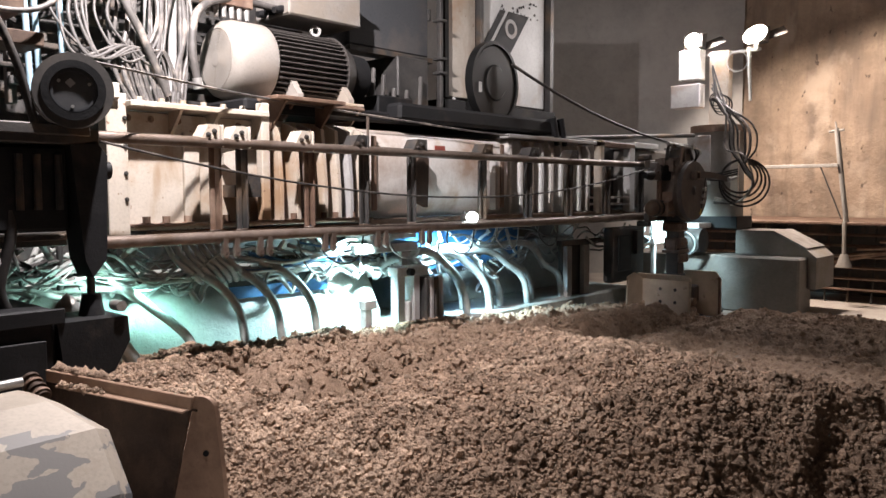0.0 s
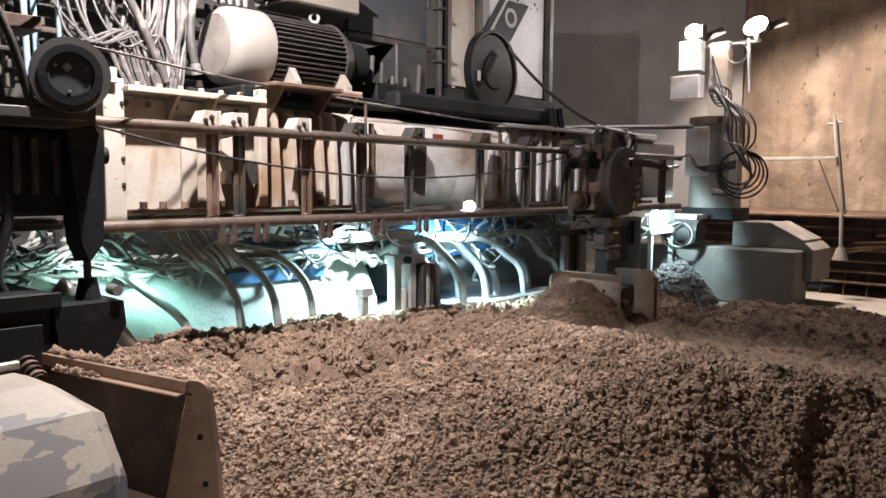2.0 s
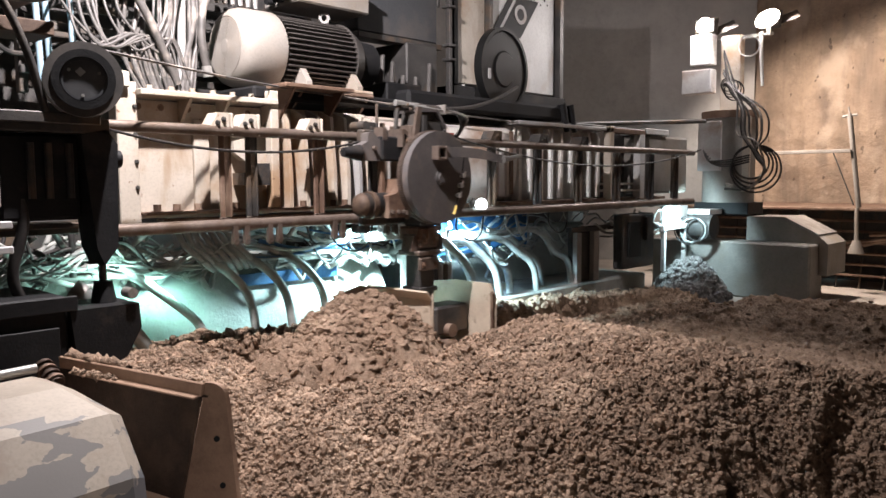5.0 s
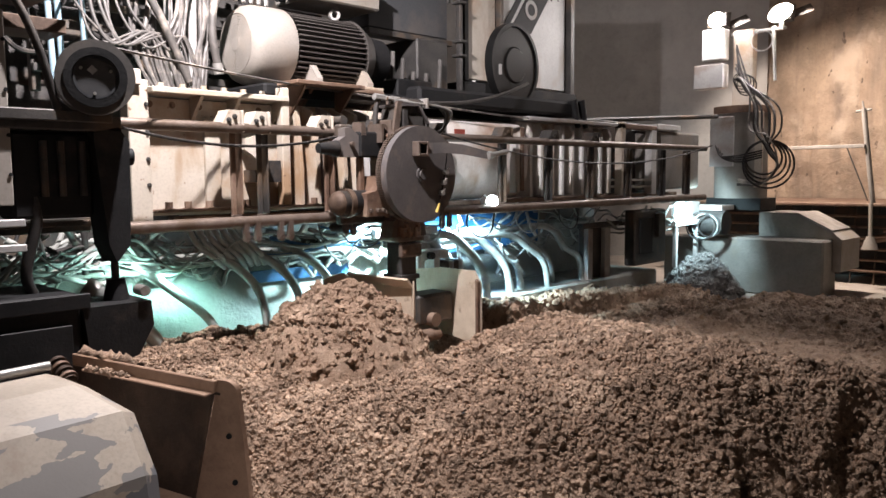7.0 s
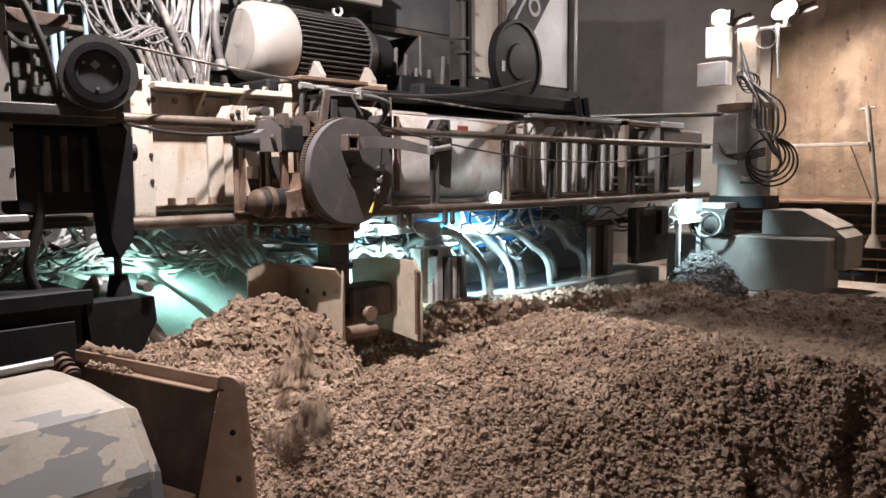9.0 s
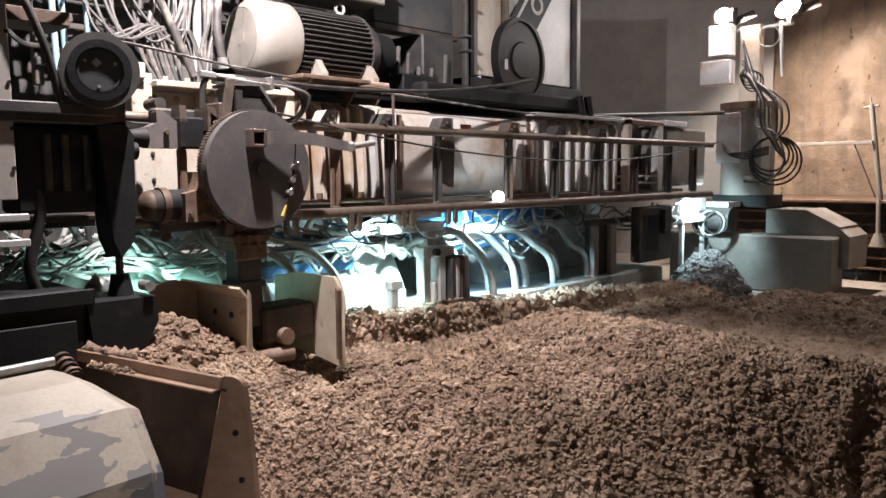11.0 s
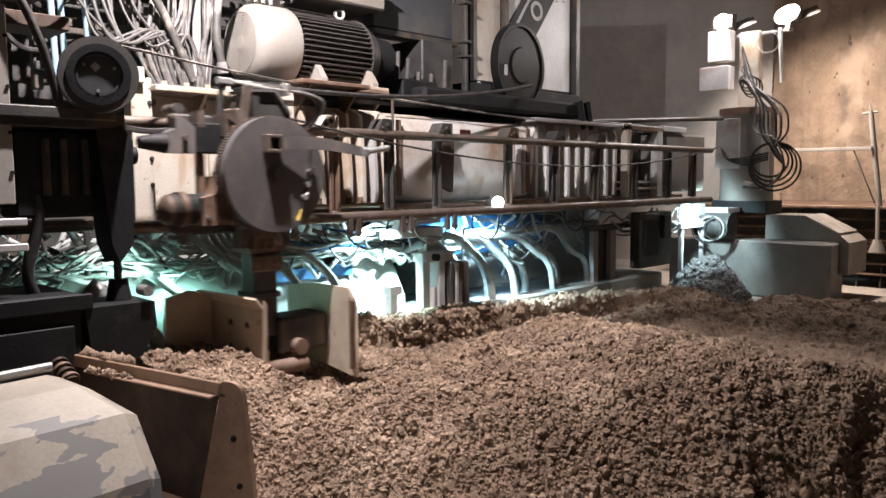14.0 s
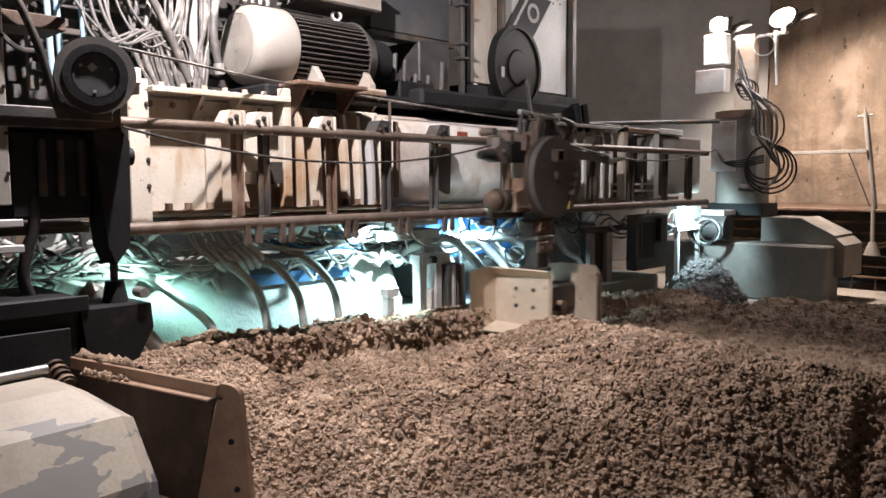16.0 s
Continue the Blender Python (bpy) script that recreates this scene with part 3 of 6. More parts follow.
# ---- electric motor on its bracket ----
def motor():
    m = thing("electric_motor", (3.9, 0.85, 2.24), "large electric motor with cream fan cowl and dark finned body", "motor")
    y, z, R = 0.85, 2.555, 0.315
    bm = bmesh.new()
    prof = [(3.35, 0.226), (3.315, 0.232), (3.31, 0.240), (3.325, 0.272), (3.36, 0.301), (3.42, 0.318), (3.68, 0.322), (3.70, 0.31)]
    rings = [[bm.verts.new((x, y + r * math.cos(a), z + r * math.sin(a))) for a in (2 * math.pi * k / 48 for k in range(48))] for x, r in prof]
    for A, B in zip(rings, rings[1:]):
        for k in range(48):
            bm.faces.new((A[k], A[(k + 1) % 48], B[(k + 1) % 48], B[k]))
    bm.faces.new(rings[-1])
    bmesh.ops.recalc_face_normals(bm, faces=bm.faces)
    cowl = part("fan_cowl", bm, MOTOR, m, "cream fan cowl with round grille")
    bm = bmesh.new()
    for k in range(9):
        ring(bm, (3.315, y, z), (1, 0, 0), 0.055 + 0.020 * k, 0.0715 + 0.020 * k, 0.006, 40)
    for k in range(6):
        a = math.pi * k / 6
        cyl(bm, (3.322, y - 0.23 * math.cos(a), z - 0.23 * math.sin(a)), (3.322, y + 0.23 * math.cos(a), z + 0.23 * math.sin(a)), 0.005, seg=6)
    part("grille", bm, MOTOR, cowl)
    part("grille_hub", rod((3.305, y, z), (3.325, y, z), 0.055, seg=24), MOTOR, cowl)
    part("grille_back", rod((3.345, y, z), (3.35, y, z), 0.23, seg=32), FINS, cowl)
    part("stator", rod((3.68, y, z), (4.46, y, z), 0.265, seg=48), FINS, m)
    for k in range(44):
        a = 2 * math.pi * k / 44
        bm = cube(3.72, 4.42, -0.005, 0.005, 0.255, 0.312, bev=0)
        bmesh.ops.rotate(bm, verts=bm.verts, cent=(0, 0, 0), matrix=Matrix.Rotation(a, 3, "X"))
        bmesh.ops.translate(bm, verts=bm.verts, vec=(0, y, z))
        part("fin", bm, FINS, m)
    part("end_bell", rod((4.42, y, z), (4.56, y, z), 0.325, 0.25, 48), FINS, m)
    part("end_bell", rod((4.56, y, z), (4.78, y, z), 0.22, 0.2, 32), BLACK, m)
    eye = ring(bmesh.new(), (4.30, y, z + 0.365), (0.3, 1, 0), 0.028, 0.05, 0.012, 20)
    cyl(eye, (4.30, y, z + 0.30), (4.30, y, z + 0.325), 0.03, seg=12)
    part("lifting_eye", eye, GREYP, m)
    for x in (3.86, 4.40):
        part("foot", prism([(y - 0.36, 2.255), (y - 0.36, 2.30), (y - 0.27, 2.42), (y + 0.27, 2.42), (y + 0.36, 2.30), (y + 0.36, 2.255)], "x", x - 0.03, x + 0.03), MOTOR, m)
    part("foot_rail", cube(3.72, 4.5, y - 0.42, y - 0.2, 2.232, 2.26), CREAM, m)
    b = thing("motor_stand", (4.0, 0.6, 2.1), "rusty folded steel stand under the motor", "stand")
    part("shelf", cube(3.62, 4.48, 0.40, 1.25, 2.20, 2.228), RUST, b)
    part("front_shelf", cube(3.38, 4.04, 0.13, 0.396, 2.19, 2.222), RUST, b)
    for x in (3.48, 3.94):
        part("front_web", prism([(0.15, 2.19), (0.395, 2.19), (0.395, 1.97), (0.36, 1.97)], "x", x - 0.010, x + 0.010), RUST, b)
    for x in (3.72, 4.42):
        part("web", prism([(0.40, 2.20), (1.2, 2.20), (1.2, 1.98), (0.62, 1.98)], "x", x - 0.012, x + 0.012), RUST, b)
    t = thing("terminal_box", (4.0, 1.0, 3.0), "grey steel terminal box above the motor", "electrical box")
    part("body", cube(3.95, 4.75, 0.75, 1.25, 3.0, 3.28, bev=0.015), CONC, t)
    part("lid", cube(3.93, 4.77, 0.73, 1.27, 3.285, 3.31, bev=0.01), CONC, t)
    for k in range(3):
        part("gland", rod((3.98, 0.85 + 0.12 * k, 3.06), (3.86, 0.84 + 0.12 * k, 3.03), 0.035, 0.028, 10), BLACK, t)


motor()


def box_thing(name, label, category, m, a, bev=0.015, extra=()):
    t = thing(name, ((a[0] + a[1]) / 2, (a[2] + a[3]) / 2, a[4]), label, category)
    part("body", cube(*a, bev=bev), m, t)
    for pn, pm, pa in extra:
        part(pn, cube(*pa, bev=0.004), pm, t)
    return t


# dark panel, posts and things between motor and cabinet
box_thing("control_panel", "dark slate grey control cabinet seen from its plain side", "cabinet", SLATE, (4.85, 5.95, 1.05, 1.5, 2.92, 4.2), 0.015,
          (("lower_rail", DARK, (4.85, 6.0, 1.03, 1.10, 2.86, 2.915)), ("hinge", DARK, (5.93, 5.965, 1.02, 1.05, 3.3, 3.42))))
for x in (5.05, 5.18, 5.32, 5.5, 5.7):
    t = thing("upright_valve", (x, 0.95, 2.22), "dusty upright steel valve stem on the deck", "valve", "valve stems")
    part("stem", rod((x, 0.95, 2.22), (x + 0.03, 0.95, 2.60 + 0.1 * math.sin(x * 9)), 0.022, seg=10), CABLE, t)
    part("collar", rod((x, 0.95, 2.30), (x, 0.95, 2.36), 0.04, seg=10), DARK, t)
box_thing("deck_locker", "dark grey steel locker on the deck", "locker", DARK, (5.45, 5.9, 1.0, 1.5, 2.225, 2.88))
box_thing("deck_box", "black steel box on the deck", "box", BLACK, (4.95, 5.42, 0.75, 1.2, 2.225, 2.42))
p = thing("support_post", (6.08, 1.0, 2.2), "dark steel support post with flange plates", "post")
part("post", cube(6.05, 6.10, 0.97, 1.03, 2.225, 4.3), DARK, p)
for z in (2.75, 2.9, 3.3, 3.7):
    part("flange", cube(6.02, 6.13, 0.94, 1.06, z, z + 0.03), DARK, p)


def white_cabinet():
    c = thing("white_cabinet", (7.1, 1.2, 2.5), "white switch cabinet with open cream door and dark graphic", "cabinet")
    part("plinth", cube(6.2, 8.3, 1.05, 1.7, 2.40, 2.52), BLACK, c)
    part("body", cube(6.9, 8.22, 1.2, 1.7, 2.525, 4.4), WHITE, c)
    part("side_panel", cube(6.32, 6.80, 1.12, 1.16, 2.56, 4.3), CREAM, c, "cream inner panel")
    part("door_frame", cube(6.22, 6.29, 1.06, 1.16, 2.53, 4.4), BLACK, c)
    part("door_frame", cube(6.82, 6.88, 1.06, 1.2, 2.53, 4.4), DARK, c)
    part("corner_post", cube(8.25, 8.33, 1.1, 1.25, 2.2, 4.4), DARK, c)
    part("front_panel", cube(6.9, 8.2, 1.16, 1.195, 2.56, 4.38), WHITE, c)
    # plain graphic: two slanted dark bars and a disc
    lean = lambda x: [(x, 3.23), (x + 0.10, 3.23), (x + 0.42, 3.67), (x + 0.32, 3.67)]
    part("dark_bar", prism(lean(6.98), "y", 1.152, 1.158), BLACK, c)
    part("dark_block", prism([(7.14, 3.23), (7.50, 3.19), (7.86, 3.67), (7.46, 3.67)], "y", 1.152, 1.158), BLACK, c)
    part("round_mark", ring(bmesh.new(), (7.50, 1.149, 3.47), (0, 1, 0), 0.07, 0.115, 0.002, 28), GREYP, c)
    r = np.random.RandomState(8)
    for k in range(26):
        x, z = 7.3 + 0.75 * r.rand(), 3.63 + 0.2 * r.rand()
        s = 0.012 + 0.016 * r.rand()
        part("fleck", cube(x, x + s, 1.152, 1.158, z, z + s, bev=0), BLACK, c)


white_cabinet()


def hose_reel():
    h = thing("cable_reel", (6.3, 0.45, 2.30), "black round cable reel with raised hub", "cable reel")
    c = (6.24, 0.42, 2.62)
    bm = ring(bmesh.new(), c, (0.08, -1, 0), 0.22, 0.42, 0.035, 56)
    part("rim", bm, RUBBER, h)
    a = Vector((0.08, -1, 0)).normalized()
    C = Vector(c)
    part("face", rod(C - a * 0.03, C + a * 0.042, 0.395, 0.37, 48), RUBBER, h)
    part("flange_ring", ring(bmesh.new(), C + a * 0.045, a, 0.385, 0.42, 0.012, 56), RUBBER, h)
    part("hub", rod(C + a * 0.04, C + a * 0.055, 0.19, 0.17, 32), RUBBER, h)
    part("label_plate", cube(5.94, 5.98, 0.335, 0.342, 2.50, 2.60, bev=0), GREYP, h)
    part("stand", cube(6.14, 6.34, 0.50, 0.70, 2.22, 2.46), RUBBER, h)


hose_reel()


# ---- things at the near end: floodlight, arm, column ----
def near_end():
    n = thing("near_bracket", (1.7, -0.1, 1.7), "black steel arm and bracket carrying a round lamp", "bracket")
    part("arm", cube(0.6, 1.86, -0.34, -0.16, 1.755, 1.84), DARK, n)
    part("arm_lip", cube(1.2, 1.80, -0.37, -0.345, 1.80, 1.86), DARK, n)
    part("box_frame", cube(1.30, 1.72, -0.26, 0.0, 1.28, 1.75, bev=0.02), BLACK, n)
    for x in (1.46, 1.55, 1.66):
        part("frame_rib", rod((x, -0.27, 1.40), (x, -0.27, 1.70), 0.020, seg=10), DARK, n)
    part("hanger", prism([(1.70, 1.75), (1.84, 1.78), (1.90, 1.70), (1.88, 1.12), (1.80, 1.02), (1.76, 1.12)], "y", -0.34, -0.12), BLACK, n)
    part("hanger_pin", rod((1.86, -0.24, 1.62), (1.95, -0.24, 1.62), 0.05, seg=16), BLACK, n)
    part("spindle", rod((1.82, -0.25, 1.05), (1.82, -0.25, 0.90), 0.022, seg=12), DARK, n)
    part("spindle_nut", rod((1.82, -0.25, 0.92), (1.82, -0.25, 0.78), 0.05, 0.075, seg=12), BLACK, n)
    foot = part("foot_block", prism([(1.56, 0.80), (1.94, 0.80), (1.95, 0.66), (1.86, 0.50), (1.60, 0.42)], "y", -0.44, -0.06), BLACK, n)
    part("foot_roller", rod((1.90, -0.46, 0.86), (1.90, -0.36, 0.86), 0.03, seg=16), GALV, foot)
    l = thing("floodlight", (1.75, -0.4, 1.84), "round black floodlight in a heavy ring housing", "floodlight")
    C, a = Vector((1.715, -0.36, 2.035)), Vector((-0.32, -1, -0.02)).normalized()
    part("ring_housing", ring(bmesh.new(), C, a, 0.155, 0.198, 0.09, 56), HOUSING, l)
    part("inner_ring", ring(bmesh.new(), C + a * 0.045, a, 0.118, 0.158, 0.05, 48), BLACK, l)
    part("lens", rod(C - a * 0.05, C + a * 0.078, 0.124, 0.118, 48), GLASS, l, "dark glass lens")
    side = a.cross(Vector((0, 0, 1))).normalized()
    # small pale plate drawn as the lamp's reflection in the lens
    q = C + a * 0.072 + side * 0.015 + Vector((0, 0, 0.01))
    part("sticker", rod(q + Vector((0, 0, 0.03)), q + Vector((0, 0, 0.03)) + a * 0.008, 0.026, seg=4), GREYP, l, "pale plate standing in for a reflection in the glass")
    for k in range(3):
        g = 0.6 + 2.1 * k
        w = C + a * 0.078 + side * 0.085 * math.cos(g) + Vector((0, 0, 0.085 * math.sin(g)))
        part("lens_screw", rod(w, w + a * 0.008, 0.009, seg=8), GALV, l)
    part("lens_rim", ring(bmesh.new(), C + a * 0.07, a, 0.100, 0.112, 0.014, 48), SLATE, l)
    part("back_shell", rod(C - a * 0.07, C - a * 0.24, 0.18, 0.10, 32), BLACK, l)
    r = np.random.RandomState(2)
    for k in range(12):
        q = math.radians(70 - 7 * k)
        u = C + Vector((0.19 * math.cos(q), 0.02, 0.19 * math.sin(q)))
        part("mud_crumb", rod(u, u + Vector((0.012, -0.02, 0.02)), 0.018 + 0.008 * r.rand(), 0.008, 6), MUD, l)
    s = thing("steel_sheet", (1.2, -0.32, 1.0), "cream steel sheet with punched holes", "sheet")
    part("plate", cube(0.9, 1.29, -0.33, -0.30, 1.36, 2.35), MOTOR, s)
    part("rung", cube(0.9, 1.33, -0.36, -0.333, 1.25, 1.29), GREYP, s)
    part("rung", cube(0.9, 1.33, -0.36, -0.333, 1.12, 1.16), GREYP, s)
    for z in (1.52, 1.72, 1.95, 2.2):
        part("hole_rim", rod((1.28, -0.338, z), (1.28, -0.329, z), 0.010, seg=12), BLACK, s)
    box_thing("lower_housing", "black steel housing under the near bracket", "housing", BLACK, (0.6, 1.56, -0.42, 0.2, 0.15, 0.88), 0.02,
              (("flange", BLACK, (0.6, 1.60, -0.45, -0.425, 0.80, 0.88)), ("cover", BLACK, (1.1, 1.5, -0.45, -0.425, 0.30, 0.72))))


near_end()
# hidden plate, added to keep the work light off the near hoses
box_thing("tangle_shade", "dark plate added to shade the near hoses", "deck plate", DARK, (0.6, 1.95, 0.05, 0.60, 1.215, 1.25), 0.006,
          (("rib", DARK, (0.6, 1.95, 0.4, 0.44, 1.16, 1.214)),))


# ---- fixed chute plate and painted hood in the foreground ----
def chute():
    c = thing("chute", (1.4, -1.2, 0.1), "rusty brown steel chute plate with a lit lower lip", "chute")
    d = Vector((1.61 - 1.38, -1.72 + 0.66, 0)).normalized()
    n = Vector((d.y, -d.x, 0))          # towards the camera side
    P = lambda u, v, z: Vector((1.43, -0.66, 0)) + d * u + n * v + Vector((0, 0, z))

    def quad(name, pts, th, mt, lab=""):
        bm = bmesh.new()
        A = [bm.verts.new(q) for q in pts]
        fc = bm.faces.new(A)
        bm.normal_update()
        e = bmesh.ops.extrude_face_region(bm, geom=[fc])
        vs = [x for x in e["geom"] if isinstance(x, bmesh.types.BMVert)]
        bmesh.ops.translate(bm, verts=vs, vec=fc.normal * th)
        bmesh.ops.recalc_face_normals(bm, faces=bm.faces)
        bmesh.ops.bevel(bm, geom=list(bm.edges), offset=0.004, segments=1, affect="EDGES")
        return part(name, bm, mt, c, lab)

    # plate coloured dark for its shade; top strip and slant-folded end wing coloured as lit
    quad("back_plate", [P(0, 0, 0.552), P(1.03, 0, 0.552), P(0.835, 0, -0.1), P(0, 0, -0.1)], 0.018, DRUST, "back plate coloured dark for its shade")
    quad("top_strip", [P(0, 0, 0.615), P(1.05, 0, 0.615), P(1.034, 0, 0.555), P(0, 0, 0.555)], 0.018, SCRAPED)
    out = [(0.83, -0.1), (1.033, 0.555), (1.045, 0.617)] + [(1.075 + 0.055 * math.sin(a), 0.562 + 0.055 * math.cos(a)) for a in (math.pi / 2 * k / 6 for k in range(7))] + [(1.13, 0.30), (1.12, -0.1)]
    fold = lambda u, z: 0.003 - 0.38 * max(0.0, u - 0.861 - 0.31 * z)
    bm = bmesh.new()
    lo = [bm.verts.new(P(u, fold(u, z), z)) for u, z in out]
    hi = [bm.verts.new(P(u + 0.004, fold(u, z) - 0.02, z)) for u, z in out]
    bm.faces.new(lo)
    bm.faces.new(hi[::-1])
    for k in range(len(out)):
        bm.faces.new((lo[k], hi[k], hi[(k + 1) % len(out)], lo[(k + 1) % len(out)]))
    bmesh.ops.recalc_face_normals(bm, faces=bm.faces)
    bmesh.ops.triangulate(bm, faces=bm.faces)
    part("end_wing", bm, SCRAPED, c, "scraped brown end wing, coloured as lit", smooth=False)
    quad("upper_ledge", [P(0.12, 0.002, 0.556), P(1.03, 0.002, 0.556), P(1.02, 0.048, 0.545), P(0.12, 0.048, 0.545)], 0.010, SCRAPED, "scraped upper ledge, coloured as lit")
    quad("bottom_lip", [P(0.0, 0.002, 0.04), P(0.87, 0.002, 0.04), P(0.92, 0.16, 0.02), P(0, 0.16, 0.02)], 0.015, SCRAPED, "scraped lower lip, coloured as lit")
    for u, z in ((0.99, 0.585), (0.52, 0.585)):
        part("punched_hole", rod(P(u, -0.004, z), P(u, 0.003, z), 0.012, seg=10), BLACK, c)
    for u, z in ((1.07, 0.36), (1.07, 0.14)):
        q = P(u, fold(u, z), z)
        part("punched_hole", rod(q, q + Vector((-0.006, -0.006, 0)), 0.013, seg=10), BLACK, c)
    for k in range(5):
        part("weld", rod(P(0.2 + 0.19 * k, 0.004, 0.556), P(0.30 + 0.19 * k, 0.004, 0.556), 0.006, seg=6), DRUST, c)
    V, F = clods(np.array([[*(P(0.04 + 0.36 * r, -0.02, 0.615))] for r in rng.rand(60)]), 0.012 + 0.02 * rng.rand(60), 31)
    raw("clay_crust", V, F, CLOD, c)
    V, F = clods(np.array([[*(P(0.14 + 0.34 * r, 0.02 + 0.02 * rng.rand(), 0.562))] for r in rng.rand(40)]), 0.008 + 0.012 * rng.rand(40), 33)
    raw("ledge_clay", V, F, CLOD, c)
    h = thing("hose_coupling", P(0.02, 0.06, 0.50), "muddy ribbed hose coupling at the end of the chute", "coupling")
    a, b = P(-0.06, 0.07, 0.575), P(0.09, 0.09, 0.50)
    part("sleeve", rod(a, b, 0.032, 0.036, 18), DRUST, h)
    for k in range(4):
        q = a.lerp(b, 0.12 + 0.25 * k)
        part("rib", ring(bmesh.new(), q, b - a, 0.028, 0.048, 0.008, 20), RUST if k % 2 else DRUST, h)


chute()


def hood():
    h = thing("painted_hood", (1.0, -1.6, 0.1), "white hood with worn grey camouflage-like paint patches", "hood")
    # folded cover: five bends from the top down its front, chamfered at the side
    bm = bmesh.new()
    rows = []
    for y, z, x in ((-1.02, 0.62, 1.25), (-1.30, 0.618, 1.27), (-1.54, 0.53, 1.37), (-1.72, 0.30, 1.38), (-1.80, -0.14, 1.38)):
        rows.append([bm.verts.new(q) for q in ((0.1, y - 0.12, z - 0.01), (0.6, y - 0.07, z), (x - 0.08, y, z), (x, y + 0.07, z - 0.04), (x + 0.02, y + 0.30, z - 0.22))])
    for A, B in zip(rows, rows[1:]):
        for k in range(4):
            bm.faces.new((A[k], B[k], B[k + 1], A[k + 1]))
    bmesh.ops.recalc_face_normals(bm, faces=bm.faces)
    bmesh.ops.solidify(bm, geom=list(bm.faces), thickness=0.015)
    bmesh.ops.recalc_face_normals(bm, faces=bm.faces)
    part("cover", bm, HOODM, h, smooth=False)
    part("edge_bar", rod((0.8, -1.04, 0.645), (1.20, -0.98, 0.645), 0.022, seg=12), GALV, h)
    part("inner_block", cube(0.3, 1.0, -1.6, -1.1, FLOOR, 0.45), BLACK, h)


def hood_material():
    m = mat("camouflage_paint", (0.50, 0.44, 0.37), (0.42, 0.365, 0.305), 5, 0.45, 0, 0.1, 60, (0.34, 0.26, 0.20), 0.3)
    nt = m.node_tree
    N, L = nt.nodes, nt.links
    bs = N["Principled BSDF"]
    src = bs.inputs["Base Color"].links[0].from_socket
    tc, mp, vo = N.new("ShaderNodeTexCoord"), N.new("ShaderNodeMapping"), N.new("ShaderNodeTexVoronoi")
    mp.inputs["Scale"].default_value = (6.0, 8.0, 13.0)
    vo.distance, vo.inputs["Scale"].default_value = "CHEBYCHEV", 1.0
    L.new(tc.outputs["Object"], mp.inputs["Vector"])
    L.new(mp.outputs["Vector"], vo.inputs["Vector"])
    sep, cmp_, k = N.new("ShaderNodeSeparateColor"), N.new("ShaderNodeMath"), N.new("ShaderNodeMix")
    cmp_.operation, cmp_.inputs[1].default_value = "GREATER_THAN", 0.5
    L.new(vo.outputs["Color"], sep.inputs["Color"])
    L.new(sep.outputs[0], cmp_.inputs[0])
    k.data_type = "RGBA"
    nz, warp = N.new("ShaderNodeTexNoise"), N.new("ShaderNodeVectorMath")
    nz.inputs["Scale"].default_value, nz.inputs["Detail"].default_value = 14.0, 5.0
    warp.operation, warp.inputs[2].default_value = "MULTIPLY_ADD", mp.inputs["Location"].default_value
    warp.inputs[1].default_value = (0.7, 0.7, 0.7)
    L.new(tc.outputs["Object"], nz.inputs["Vector"])
    L.new(nz.outputs["Color"], warp.inputs[0])
    L.new(mp.outputs["Vector"], warp.inputs[2])
    L.new(warp.outputs[0], vo.inputs["Vector"])
    geo, xyz = N.new("ShaderNodeNewGeometry"), N.new("ShaderNodeSeparateXYZ")
    L.new(geo.outputs["Position"], xyz.inputs[0])

    def op(kind, a, b):
        n = N.new("ShaderNodeMath")
        n.operation = kind
        for sck, v in ((n.inputs[0], a), (n.inputs[1], b)):
            if isinstance(v, (int, float)):
                sck.default_value = v
            else:
                L.new(v, sck)
        return n.outputs[0]

    wob = op("MULTIPLY", nz.outputs["Fac"], 0.12)
    L.new(op("MULTIPLY", op("LESS_THAN", xyz.outputs["Z"], 0.56), cmp_.outputs[0]), k.inputs["Factor"])
    L.new(src, k.inputs["A"])
    k.inputs["B"].default_value = (0.25, 0.24, 0.23, 1)
    # the darker coat low on the front, with a brushed edge
    low = N.new("ShaderNodeMix")
    low.data_type = "RGBA"
    edge = op("ADD", op("MULTIPLY", xyz.outputs["X"], 0.22), -0.03)
    L.new(op("LESS_THAN", op("ADD", xyz.outputs["Z"], wob), op("ADD", edge, 0.07)), low.inputs["Factor"])
    L.new(k.outputs["Result"], low.inputs["A"])
    low.inputs["B"].default_value = (0.15, 0.155, 0.17, 1)
    L.new(low.outputs["Result"], bs.inputs["Base Color"])
    return m


HOODM = hood_material()
hood()


